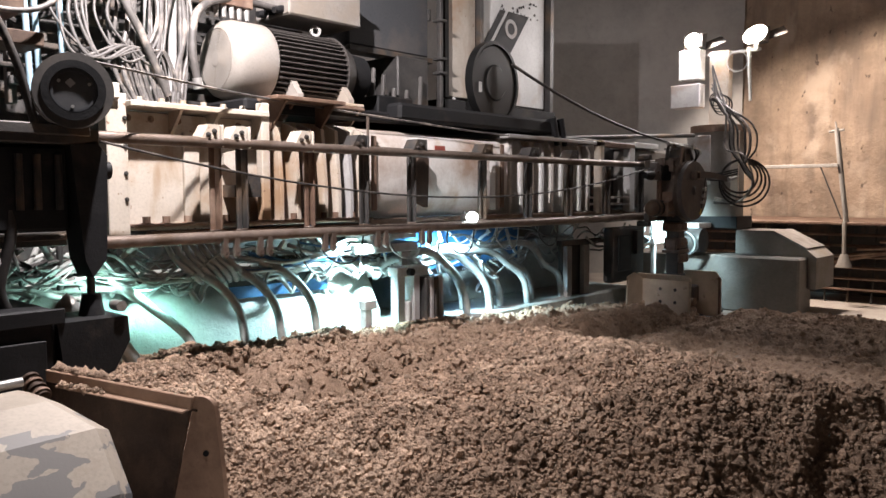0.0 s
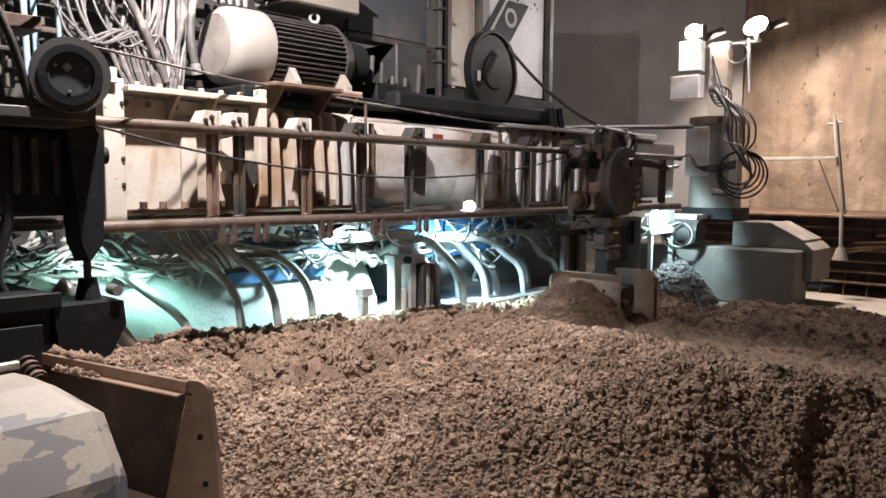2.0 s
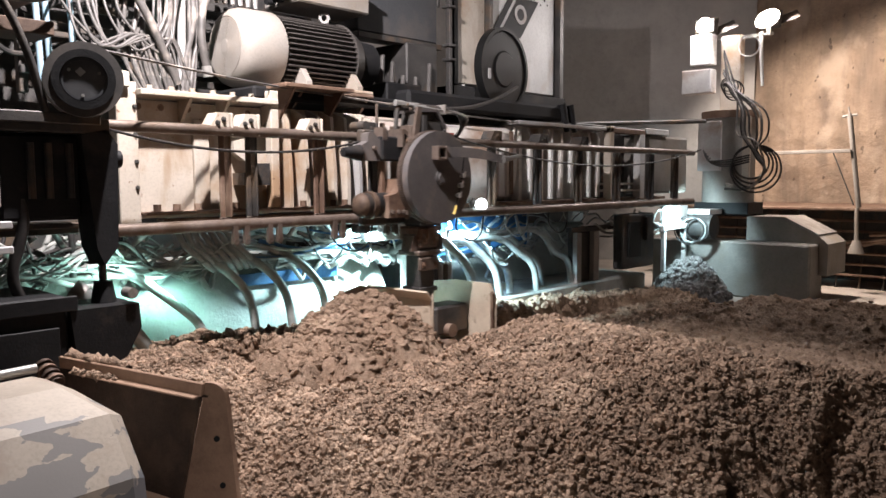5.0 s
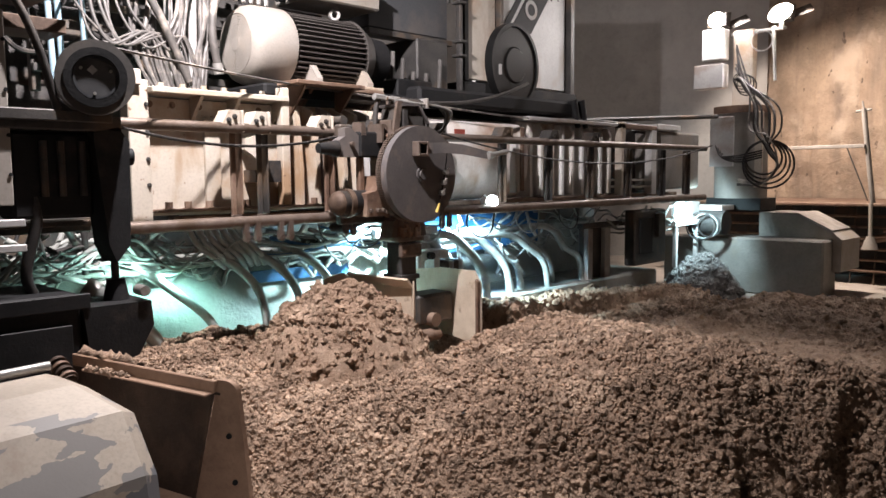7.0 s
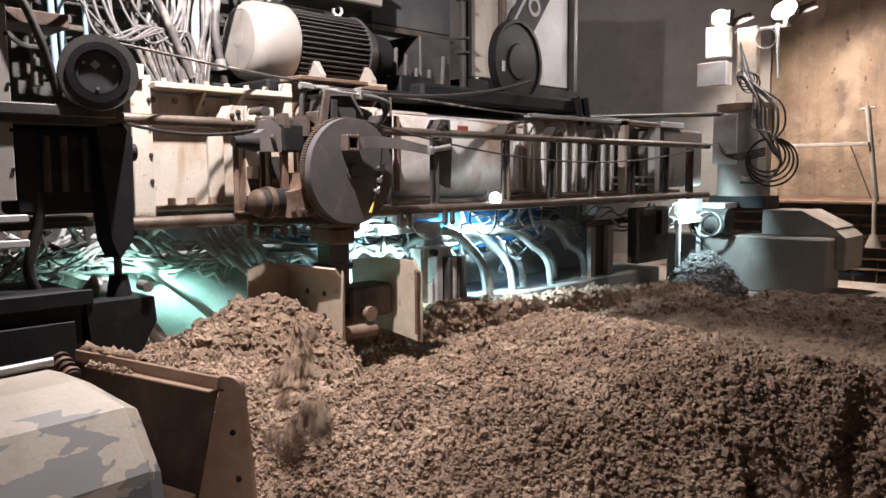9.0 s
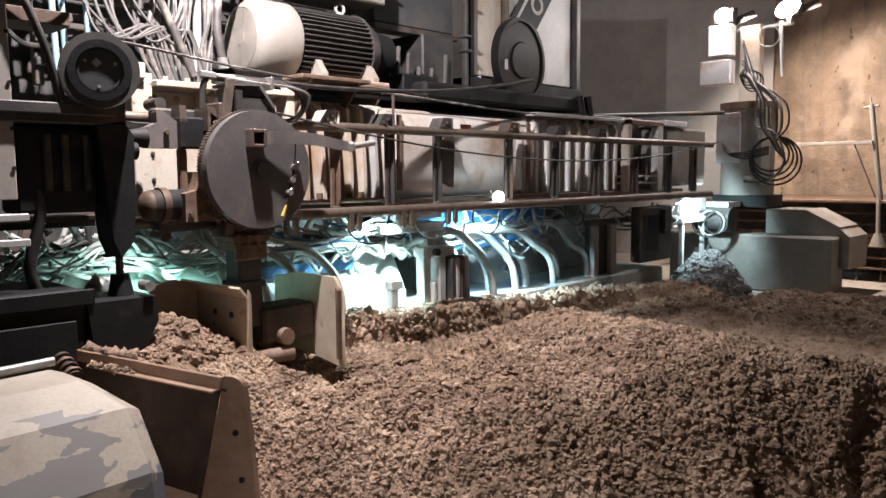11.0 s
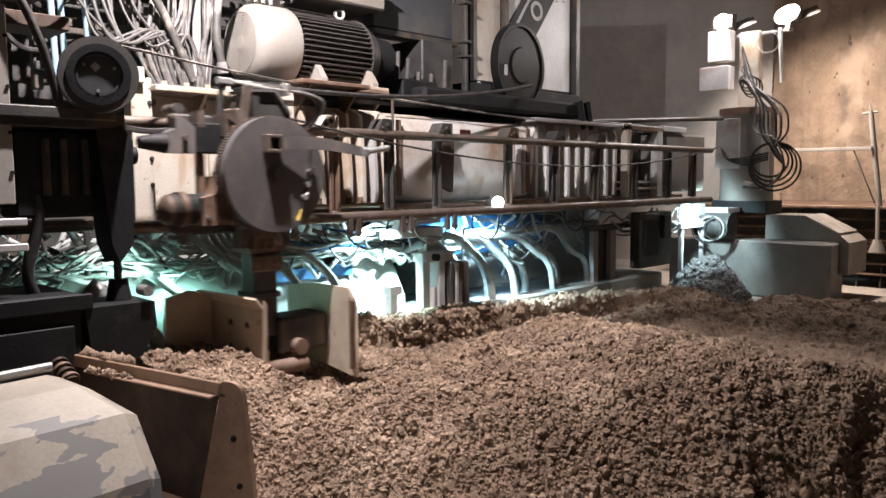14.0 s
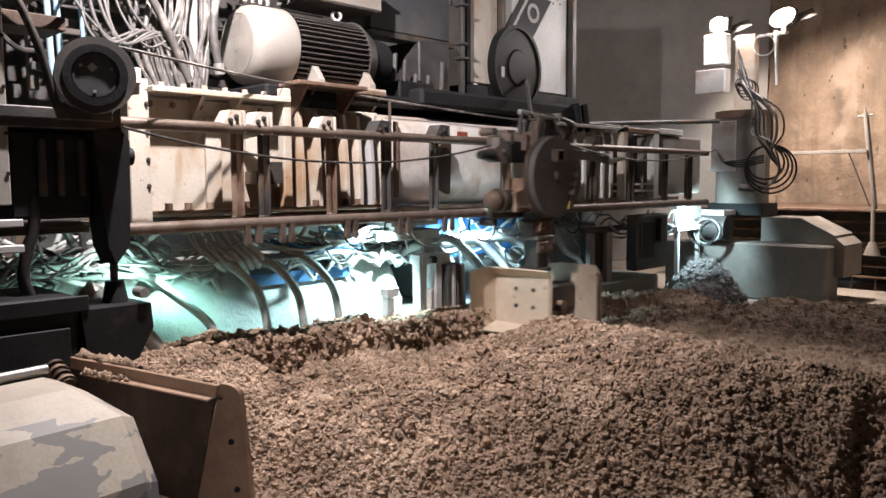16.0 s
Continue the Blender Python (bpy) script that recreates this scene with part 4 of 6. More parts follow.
# ---- beneath the machine: base, hoses, valves, cables ----
def base():
    b = thing("slurry_trough", (3.5, 1.2, FLOOR), "slurry-coated grey trough and beams below the machine", "trough")
    part("lower_beam", prism([(0.80, -0.15), (1.6, -0.15), (1.6, 0.80), (1.05, 0.80), (0.92, 0.62), (0.78, 0.36)], "x", 1.2, 4.98), SLURRY, b)
    part("bed", cube(1.2, 9.3, 0.42, 1.6, FLOOR, 0.24, bev=0.02), SLURRY, b)
    part("beam_flange", cube(1.2, 4.98, 0.80, 1.6, 0.80, 0.84, bev=0.01), SLURRY, b)
    part("far_beam", cube(5.6, 9.0, 1.2, 1.6, 0.24, 0.9, bev=0.02), SLURRY, b)
    part("back_web", cube(1.2, 9.6, 1.62, 1.7, 0.2, 2.2, bev=0), DARK, b)
    part("under_plate", cube(4.2, 9.4, 0.7, 1.6, 1.12, 1.2, bev=0), DARK, b)
    part("blue_sheet", cube(5.1, 7.6, 1.12, 1.16, 0.66, 1.12, bev=0), BLUE, b)
    part("blue_sheet", cube(3.4, 4.4, 0.86, 0.9, 0.62, 0.72, bev=0), BLUE, b)


base()


def hose(pts, r, m, label, name="hose", category="hose", group="", couple=True):
    t = thing(name, pts[-1], label, category, group)
    part("tube", tube(bmesh.new(), pts, r, 12, 10), m, t)
    if couple:
        a, b = Vector(pts[0]), Vector(pts[1])
        d = (b - a).normalized()
        part("coupling", rod(a - d * 0.03, a + d * 0.05, r * 1.25, seg=12), GALV, t)
    return t


hose([(2.36, 0.70, 0.88), (2.56, 0.62, 0.70), (2.80, 0.52, 0.46), (2.90, 0.47, 0.22)], 0.034, HOSE, "thick dusty hydraulic hose slanting down into the slurry", group="slurry hoses")
for x, dx, r in ((3.28, 0.36, 0.036), (3.62, 0.40, 0.036), (3.98, 0.40, 0.036)):
    hose([(x - dx * 0.9, 0.72, 0.92), (x - 0.16, 0.62, 0.80), (x - 0.02, 0.52, 0.58), (x + 0.02, 0.47, 0.22)], r, HOSE,
         "thick dusty hydraulic hose bending down into the slurry", group="slurry hoses")
hose([(1.9, 0.35, 0.80), (2.06, 0.25, 0.66), (2.2, 0.22, 0.5), (2.34, 0.25, 0.30)], 0.05, HOSE, "pale thick hose by the foot block", group="slurry hoses")
hose([(1.85, 0.3, 0.60), (1.98, 0.2, 0.45), (2.05, 0.2, 0.25)], 0.05, HOSE, "pale thick hose by the foot block", group="slurry hoses")
for i in range(9):
    x = (5.52, 5.70, 5.92, 6.10, 6.34, 6.62, 6.98, 7.30, 7.72)[i]
    y = (0.52, 0.66, 0.50, 0.72, 0.54, 0.62, 0.52, 0.70, 0.56)[i]
    hose([(5.02 + 0.02 * i, 0.98 - 0.03 * i, 0.72 + 0.035 * (i % 4)), (x - 0.42 - 0.03 * i, y + 0.16, 0.86 + 0.03 * (i % 3)), (x - 0.20, y + 0.09, 0.80 - 0.02 * i), (x - 0.02, y + 0.02, 0.50), (x + 0.03, y, 0.16)], (0.040, 0.033, 0.042, 0.036, 0.044, 0.042, 0.036, 0.042, 0.036)[i],
         HOSE, "pale dusty hydraulic hose arching from the valve bank", group="valve bank hoses")
for i in range(7):
    hose([(2.75 + 0.06 * i, 0.72, 1.2), (2.80 + 0.07 * i, 0.66, 1.02), (2.92 + 0.07 * i, 0.64, 0.90), (3.06 + 0.06 * i, 0.70, 0.80)], 0.022, HOSE,
         "dusty hose in a hanging bundle", group="hanging hose bundle")


def valve_block(x, y, z, s, label):
    v = thing("valve_block", (x, y, z), label, "valve block", "valve blocks")
    part("column", cube(x - 0.05 * s, x + 0.05 * s, y - 0.05, y + 0.05, z, z + 0.62 * s), GREYP, v)
    part("column", cube(x + 0.15 * s, x + 0.24 * s, y - 0.08, y + 0.05, z, z + 0.55 * s), GREYP, v)
    part("head", cube(x - 0.02 * s, x + 0.40 * s, y - 0.06, y + 0.12, z + 0.52 * s, z + 0.62 * s), GREYP, v)
    for k in range(4):
        part("cartridge", cube(x + (0.28 + 0.075 * k) * s, x + (0.345 + 0.075 * k) * s, y - 0.12, y + 0.06, z + 0.02, z + 0.50 * s, bev=0.015), GREYP if k % 2 else DARK, v)
    part("knob", rod((x + 0.1 * s, y - 0.06, z + 0.57 * s), (x + 0.1 * s, y - 0.11, z + 0.57 * s), 0.035, seg=14), BLACK, v)
    part("pump", rod((x + 0.09 * s, y - 0.02, z), (x + 0.09 * s, y - 0.02, z + 0.26 * s), 0.055 * s, seg=16), WHITE, v)
    return v


valve_block(4.95, 0.50, 0.24, 0.9, "grey steel valve block with dark cartridges on the base")
v = thing("valve_stub", (4.52, 0.45, 0.24), "short grey steel stub beside the valve block", "valve")
part("stub", cube(4.48, 4.56, 0.42, 0.5, 0.24, 0.46), GREYP, v)
part("stub_head", cube(4.46, 4.60, 0.40, 0.5, 0.46, 0.54), GREYP, v)
box_thing("valve_carriage", "grey-green steel carriage hanging under the frame", "carriage", GREYP, (4.55, 5.35, 0.62, 0.9, 0.93, 1.02), 0.01,
          (("leg", GREYP, (5.1, 5.22, 0.60, 0.7, 0.55, 0.93)), ("upper_plate", GREYP, (4.7, 5.3, 0.6, 0.95, 1.06, 1.10)), ("stop", GREYP, (4.75, 4.85, 0.62, 0.7, 1.02, 1.06))))
box_thing("grey_stand", "grey steel stand under the far frame", "stand", DARK, (7.75, 8.35, 0.55, 0.62, 0.1, 0.85), 0.01,
          (("leg", GREYP, (7.75, 7.85, 0.48, 0.545, 0.1, 0.85)), ("leg", GREYP, (8.12, 8.24, 0.48, 0.545, 0.1, 0.85)), ("rail", DARK, (7.6, 9.3, 0.46, 0.54, 0.86, 0.92))))
box_thing("dark_unit", "dark steel unit hanging under the far frame", "machine unit", DARK, (8.5, 9.3, 0.3, 0.45, 0.35, 1.05), 0.02,
          (("cover", BLACK, (8.6, 8.9, 0.27, 0.295, 0.5, 0.95)), ("lug", DARK, (9.0, 9.15, 0.24, 0.295, 0.7, 1.0))))
for x, y, z in ((5.45, 0.11, 1.26),):
    l = thing("led_lamp", (x, y, z), "bare white LED work lamp glowing under the frame", "lamp")
    bm = bmesh.new()
    bmesh.ops.create_icosphere(bm, subdivisions=3, radius=0.056, matrix=Matrix.Translation((x, y - 0.10, z)))
    part("bulb", bm, LED, l, "glowing white bulb")
    part("socket", rod((x, y - 0.055, z), (x, y + 0.02, z), 0.035, seg=16), DARK, l)
    part("stalk", rod((x, y, z), (x, y, z + 0.06), 0.012, seg=8), DARK, l)

rc = np.random.RandomState(17)


def tangle(count, x0, x1, y0, y1, z0, z1, r0, r1, m, label, group, reach=0.6, sag=0.15):
    for k in range(count):
        x, y, z = x0 + (x1 - x0) * rc.rand(), y0 + (y1 - y0) * rc.rand(), z0 + (z1 - z0) * rc.rand()
        n = 6
        bend = 0.022 * rc.randn(n, 2)
        pts = [(x + reach * (j / (n - 1) - 0.5) * (1 + 0.03 * rc.randn()), y + bend[j, 0], z + bend[j, 1] + 0.05 * math.sin(5 * x + 1.3 * j) - sag * math.sin(math.pi * j / (n - 1))) for j in range(n)]
        t = thing("cable", pts[0], label, "cable", group)
        part("strand", tube(bmesh.new(), pts, r0 + (r1 - r0) * rc.rand(), 7, 7), m, t)


tangle(34, 1.5, 3.4, 0.6, 0.95, 0.86, 1.08, 0.005, 0.014, HOSE, "dusty cable in the tangle below the frame", "tangled cables", 0.7, 0.06)
tangle(12, 1.2, 2.0, 0.4, 0.9, 0.9, 1.2, 0.006, 0.015, HOSE, "dusty cable in the tangle below the frame", "tangled cables", 0.5, 0.1)
tangle(6, 3.3, 5.2, 0.85, 1.1, 0.80, 0.95, 0.005, 0.014, HOSE, "dusty cable in the tangle below the frame", "tangled cables", 0.7, 0.05)
tangle(10, 3.3, 5.4, 0.6, 0.9, 0.9, 1.1, 0.006, 0.012, BCABLE, "black cable looping below the frame", "tangled cables", 0.6, 0.12)
tangle(26, 5.6, 8.8, 0.6, 1.0, 0.75, 1.1, 0.005, 0.012, HOSE, "dusty cable in the tangle below the frame", "tangled cables", 0.8, 0.1)
tangle(10, 8.3, 9.6, 0.3, 0.6, 0.85, 1.1, 0.008, 0.018, HOSE, "dusty cable in the tangle below the frame", "tangled cables", 0.6, 0.15)
tangle(18, 2.4, 5.0, 0.75, 0.95, 0.74, 0.86, 0.012, 0.03, SLURRY, "slurry-caked hose lying on the base beam", "caked hoses", 0.35, 0.0)



def snarl(count, x0, x1, y0, y1, z0, z1, r0, r1, m, label, group):
    """Short stiff hoses lying across one another in every direction."""
    for k in range(count):
        x, y, z = x0 + (x1 - x0) * rc.rand(), y0 + (y1 - y0) * rc.rand(), z0 + (z1 - z0) * rc.rand()
        a, reach, lift = rc.rand() * 6.283, 0.14 + 0.22 * rc.rand(), 0.10 * rc.randn()
        dx, dz = reach * math.cos(a), 0.55 * reach * math.sin(a)
        pts = [(x - dx, y + 0.05 * rc.randn(), z - dz), (x - dx * 0.3, y + 0.04 * rc.randn(), z - dz * 0.4 + lift), (x + dx * 0.4, y + 0.04 * rc.randn(), z + dz * 0.3 + lift), (x + dx, y, z + dz)]
        hose(pts, r0 + (r1 - r0) * rc.rand(), m, label, "hose", "hose", group, couple=k % 3 == 0)


snarl(20, 1.35, 2.5, 0.62, 0.95, 0.80, 1.08, 0.014, 0.028, SLURRY, "slurry-caked hose in the snarl below the frame", "snarled hoses")
snarl(12, 1.35, 2.7, 0.60, 0.90, 0.85, 1.15, 0.012, 0.024, BCABLE, "black hose in the snarl below the frame", "snarled black hoses")
snarl(14, 3.4, 5.2, 0.70, 0.95, 0.82, 1.02, 0.012, 0.022, SLURRY, "slurry-caked hose in the snarl below the frame", "snarled hoses")
snarl(14, 5.6, 7.6, 0.60, 0.95, 0.55, 1.0, 0.012, 0.022, HOSE, "dusty hose crossing behind the valve bank hoses", "crossing hoses")
for k in range(11):
    z, y = 0.86 + 0.018 * k, 0.70 + 0.03 * (k % 4)
    hose([(2.9 + 0.12 * k, y, z + 0.05), (3.5 + 0.08 * k, y - 0.06, z - 0.02 * (k % 3)), (4.1 + 0.05 * k, y, z + 0.03 * math.sin(2.0 * k)), (4.6 + 0.03 * k, y + 0.1, z - 0.02), (5.1, y + 0.2, z + 0.02)],
         0.010 + 0.004 * (k % 3), BLUE if k % 4 == 1 else HOSE, "smooth cable lying along the trough", "long_cable", "cable", "long cables", couple=False)
for k in range(5):
    x = 4.0 + 0.75 * k
    hose([(x, 0.35, 1.18), (x - 0.08, 0.3, 1.02), (x + 0.12, 0.32, 0.90), (x + 0.36, 0.38, 0.94), (x + 0.5, 0.45, 1.16)], 0.008, HOSE if k % 2 else BCABLE, "thin cable loop hanging under the rails", "hanging_loop", "cable", "hanging loops", couple=False)

# ---- upper left: hanging cables, ladder rungs, pipes ----
for k in range(15):
    x = 2.34 + 0.042 * k
    top = (x + 0.22 + 0.05 * rc.randn(), 0.9 + 0.1 * rc.rand(), 3.5)
    t = thing("cable", (x, 0.7, 2.12), "grey cable running down from the cable rack", "cable", "rack cables")
    part("strand", tube(bmesh.new(), [top, (x + 0.16 + 0.05 * rc.randn(), 0.8, 2.8), (x + 0.07 + 0.02 * rc.randn(), 0.72, 2.4), (2.50 + 0.030 * k, 0.66, 2.12)], 0.009 + 0.012 * rc.rand(), 8, 8), CABLE, t)
for k in range(8):
    x = 2.28 + 0.05 * k
    hose([(x - 0.10 + 0.06 * rc.randn(), 0.86, 3.05 + 0.1 * rc.rand()), (x - 0.22 - 0.05 * rc.rand(), 0.74, 2.72), (x - 0.08 + 0.05 * rc.randn(), 0.68, 2.42), (x + 0.16 + 0.05 * rc.rand(), 0.70, 2.52), (x + 0.30, 0.66, 2.12)], 0.008 + 0.007 * rc.rand(), CABLE, "loose grey cable looping over the top flange", "loose_cable", "cable", "looping cables", couple=False)
tangle(7, 2.0, 2.7, 1.12, 1.16, 2.4, 3.2, 0.008, 0.02, BCABLE, "loose black cable above the floodlight", "upper cables", 0.8, 0.2)
for k in range(3):
    x = 2.86 + 0.10 * k
    t = thing("conduit", (x, 1.0, 2.12), "pale upright conduit pipe", "pipe", "conduits")
    part("pipe", rod((x - 0.05, 1.0, 2.12), (x, 1.0, 3.8), 0.035, seg=14), GREYP, t)
    part("pipe_collar", rod((x - 0.01, 1.0, 3.0), (x - 0.008, 1.0, 3.06), 0.045, seg=14), GALV, t)
for x, y in ((1.98, 1.0), (2.06, 1.05), (2.2, 0.98)):
    t = thing("blue_pipe", (x, y, 2.12), "pale blue painted upright pipe", "pipe", "blue pipes")
    part("pipe", rod((x, y, 2.12), (x - 0.06, y, 4.0), 0.022, seg=12), PIPEB, t)
    part("pipe_joint", rod((x - 0.03, y, 2.95), (x - 0.034, y, 3.05), 0.03, seg=12), PIPEB, t)
c = thing("cable_rack", (2.9, 1.2, 2.12), "dark steel cable rack with many rungs", "cable rack")
for x in (1.9, 2.6, 3.6):
    part("upright", cube(x, x + 0.06, 1.2, 1.28, 2.12, 4.4), DARK, c)
for k in range(12):
    part("rung", cube(1.9, 3.66, 1.16, 1.195, 2.25 + 0.16 * k, 2.31 + 0.16 * k), DARK, c)
part("back_sheet", cube(1.0, 4.8, 1.7, 1.75, 2.1, 5.0, bev=0), DARK, c)
t = thing("cable_gland_box", (3.32, 0.8, 2.98), "rust-brown bracket with a row of cable glands", "bracket")
part("plate", cube(3.2, 3.62, 0.78, 0.9, 2.98, 3.06), RUST, t)
for k in range(6):
    part("gland", rod((3.23 + 0.07 * k, 0.82, 3.06), (3.24 + 0.07 * k, 0.82, 3.15), 0.024, 0.02, 8), GALV, t)
    part("gland", rod((3.23 + 0.07 * k, 0.82, 2.98), (3.22 + 0.07 * k, 0.80, 2.88), 0.024, 0.016, 8), GALV, t)
hose([(3.02, 0.62, 2.30), (2.98, 0.62, 2.58), (3.06, 0.66, 2.86), (3.40, 0.80, 3.03), (3.92, 0.90, 3.06)], 0.03, CABLE, "grey conduit hose curving round the motor cowl", "conduit_hose", "hose")
hose([(2.42, 0.7, 3.3), (2.45, 0.68, 2.95), (2.62, 0.66, 2.6), (2.8, 0.66, 2.2)], 0.03, CABLE, "grey ribbed hose hanging by the rack", "ribbed_hose", "hose")
part("cap", rod((2.42, 0.7, 2.98), (2.42, 0.7, 3.12), 0.06, 0.07, 16), WHITE, thing("drain_funnel", (2.42, 0.7, 2.98), "white plastic funnel on a hose", "funnel"))
hose([(1.0, -0.2, 2.9), (1.28, -0.35, 2.5), (1.42, -0.38, 2.2), (1.52, -0.35, 1.86)], 0.022, BCABLE, "black hose running down to the arm", "black_hose", "hose")
hose([(1.1, 0.15, 2.58), (1.55, 0.0, 2.50), (1.8, 0.0, 2.62), (1.95, 0.05, 2.95)], 0.016, CABLE, "loose cable loop above the floodlight", "cable", "cable")
hose([(1.38, -0.2, 1.6), (1.42, -0.24, 1.3), (1.36, -0.22, 1.0), (1.40, -0.2, 0.85)], 0.03, BCABLE, "black hose hanging beside the bracket", "black_hose", "hose")
b = thing("roof_beam", (1.3, 0.2, 2.4), "rusty orange steel beam overhead", "beam")
# dark rust puts the overhead beams' shade into their colour
part("beam", cube(0.6, 1.75, 0.1, 0.4, 2.34, 2.42), DRUST, b)
part("beam", cube(0.6, 1.65, 0.1, 0.4, 2.52, 2.60), DRUST, b)
box_thing("dark_backing", "dark machine plating behind the near bracket", "plating", DARK, (0.4, 1.5, 0.9, 1.0, 0.9, 4.0), 0.01)


# ---- far end: concrete block, hood, lamp tower, stand ----
def far_end():
    c = thing("concrete_block", (10.8, 0, FLOOR), "large dirty concrete counterweight block", "block")
    part("block", cube(10.45, 10.95, -1.30, 0.95, FLOOR, 0.62, bev=0.025), CONC, c)
    h = thing("grey_hood", (11.0, -0.8, 0.62), "grey folded steel hood on the concrete block", "hood")
    part("shell", prism([(-0.34, 0.63), (-0.34, 0.96), (-0.84, 0.96), (-1.28, 0.74), (-1.42, 0.62), (-1.42, 0.20), (-1.31, 0.20), (-1.31, 0.63)], "x", 10.75, 11.5), CONC, h)
    part("lit_edge", prism([(-0.80, 0.965), (-0.86, 0.965), (-1.30, 0.745), (-1.24, 0.745)], "x", 10.75, 11.5), GALV, h)
    d = thing("cable_drum", (10.4, 0.3, 0.62), "pale drum with cables beside the tower", "drum")
    part("drum", rod((10.35, -0.05, 0.82), (10.35, 0.45, 0.82), 0.17, seg=32), DARK, d)
    part("cover", cube(10.3, 10.7, 0.0, 0.5, 0.99, 1.06), WHITE, d)
    for k in range(3):
        part("loop", ring(bmesh.new(), (10.14 - 0.03 * k, 0.1 + 0.05 * k, 0.78), (1, 0.3, 0), 0.14 + 0.02 * k, 0.158 + 0.02 * k, 0.009, 28), HOSE if k == 1 else BCABLE, d)
    t = thing("lamp_tower", (11.0, 0.0, 0.62), "grey steel tower carrying two lit floodlights and boxes", "lamp tower")
    part("base", cube(10.75, 11.3, -0.35, 0.45, 0.98, 1.15), BLACK, t)
    part("drum", rod((11.0, 0.05, 1.15), (11.0, 0.05, 2.35), 0.36, seg=40), CONC, t)
    part("drum_top", rod((11.0, 0.05, 2.35), (11.0, 0.05, 2.45), 0.39, seg=40), RUST, t)
    part("side_plate", cube(10.78, 10.82, -0.34, -0.20, 1.3, 2.36), CREAM, t)
    part("front_box", cube(10.6, 10.66, 0.0, 0.34, 1.6, 2.3), GREYP, t)
    part("neck", cube(10.9, 11.05, -0.12, 0.16, 2.45, 3.52), CREAM, t)
    part("lower_box", cube(10.7, 10.9, 0.22, 0.66, 2.72, 3.06, bev=0.01), GREYP, t)
    part("upper_box", cube(10.7, 10.9, 0.22, 0.54, 3.12, 3.55, bev=0.01), WHITE, t)
    part("cross_arm", cube(10.93, 10.98, -0.55, 0.4, 3.46, 3.50), GALV, t)
    part("hanging_tube", rod((10.95, -0.38, 3.52), (10.95, -0.42, 2.78), 0.03, 0.02, 10), WHITE, t)
    for y, z in ((0.40, 3.70), (-0.50, 3.67)):
        f = part("floodlight_case", prism([(10.86, z - 0.09), (10.98, z - 0.12), (11.02, z + 0.12), (10.86, z + 0.09)], "y", y - 0.14, y + 0.14), DARK, t)
        bm = bmesh.new()
        bmesh.ops.create_icosphere(bm, subdivisions=3, radius=1, matrix=Matrix.Translation((10.855, y, z)) @ Matrix.Rotation(0.0 if y > 0 else -0.35, 4, "X") @ Matrix.Diagonal((0.05, 0.12 if y > 0 else 0.17, 0.11, 1)))
        part("glowing_face", bm, LAMPG, f, "glowing floodlight face")
        part("bracket", cube(10.9, 10.94, y - 0.03, y + 0.03, z - 0.22, z - 0.1), GALV, f)
    part("outrigger", rod((10.5, 0.2, 2.30), (7.6, 0.45, 2.13), 0.03, seg=10), DARK, t)
    rc2 = np.random.RandomState(4)
    for k in range(8):
        y = -0.02 - 0.10 * rc2.rand()
        z0, z1 = 3.3 - 0.5 * rc2.rand(), 1.75 + 0.25 * rc2.rand()
        out = 0.10 + 0.055 * k
        part("cable", tube(bmesh.new(), [(10.75, 0.05, z0), (10.66, y - 0.05, 2.70 + 0.1 * rc2.rand()), (10.62, y - out, 2.42), (10.60, y - out * 1.15, 2.10), (10.58, -0.50, z1), (10.60, -0.62, 1.60), (10.62, -0.40, 1.36), (10.66, -0.05, 1.34 + 0.1 * rc2.rand())], 0.010 + 0.012 * rc2.rand(), 8, 8), BCABLE if k % 3 else CABLE, t)
    for k in range(4):
        part("cable", tube(bmesh.new(), [(10.62, 0.28 - 0.05 * k, 1.95 - 0.05 * k), (10.58, 0.16, 1.74), (10.56, -0.1, 1.66 + 0.03 * k), (10.58, -0.42, 1.72 + 0.03 * k)], 0.012, 8, 8), BCABLE, t)
    for k in range(4):
        part("cable_coil", ring(bmesh.new(), (10.60 + 0.02 * k, -0.50 + 0.03 * k, 1.62 + 0.03 * k), (1, 0.3, 0.1 * k), 0.31 - 0.03 * k, 0.335 - 0.03 * k, 0.013, 40), BCABLE, t)
    for k in range(4):
        part("cable_coil", ring(bmesh.new(), (10.72, -0.12 + 0.03 * k, 2.72 + 0.03 * k), (1, 0.2 * k, 0.2), 0.13 - 0.015 * k, 0.145 - 0.015 * k, 0.008, 28), BCABLE, t)
    part("cable_coil", ring(bmesh.new(), (10.8, -0.28, 3.32), (1, 0.2, 0.2), 0.13, 0.145, 0.008, 28), WHITE, t)
    s = thing("pole_stand", (12.0, -1.3, 1.0), "dusty steel pole with cross arm and stay", "stand")
    part("pole", rod((12.1, -1.40, 1.06), (12.0, -1.26, 2.40), 0.035, seg=12), CONC, s)
    part("top_bar", rod((12.0, -1.16, 2.36), (12.0, -1.36, 2.38), 0.018, seg=8), CONC, s)
    part("top_pin", rod((12.0, -1.26, 2.40), (12.0, -1.24, 2.50), 0.012, seg=8), CONC, s)
    part("cross_arm", cube(11.97, 12.03, -1.30, -0.1, 1.85, 1.90), CONC, s)
    part("stay", rod((12.0, -1.05, 1.88), (12.0, -1.36, 1.1), 0.010, seg=6), DARK, s)
    part("cone", rod((11.9, -1.44, 0.42), (11.9, -1.44, 0.60), 0.11, 0.05, 16), CONC, s)
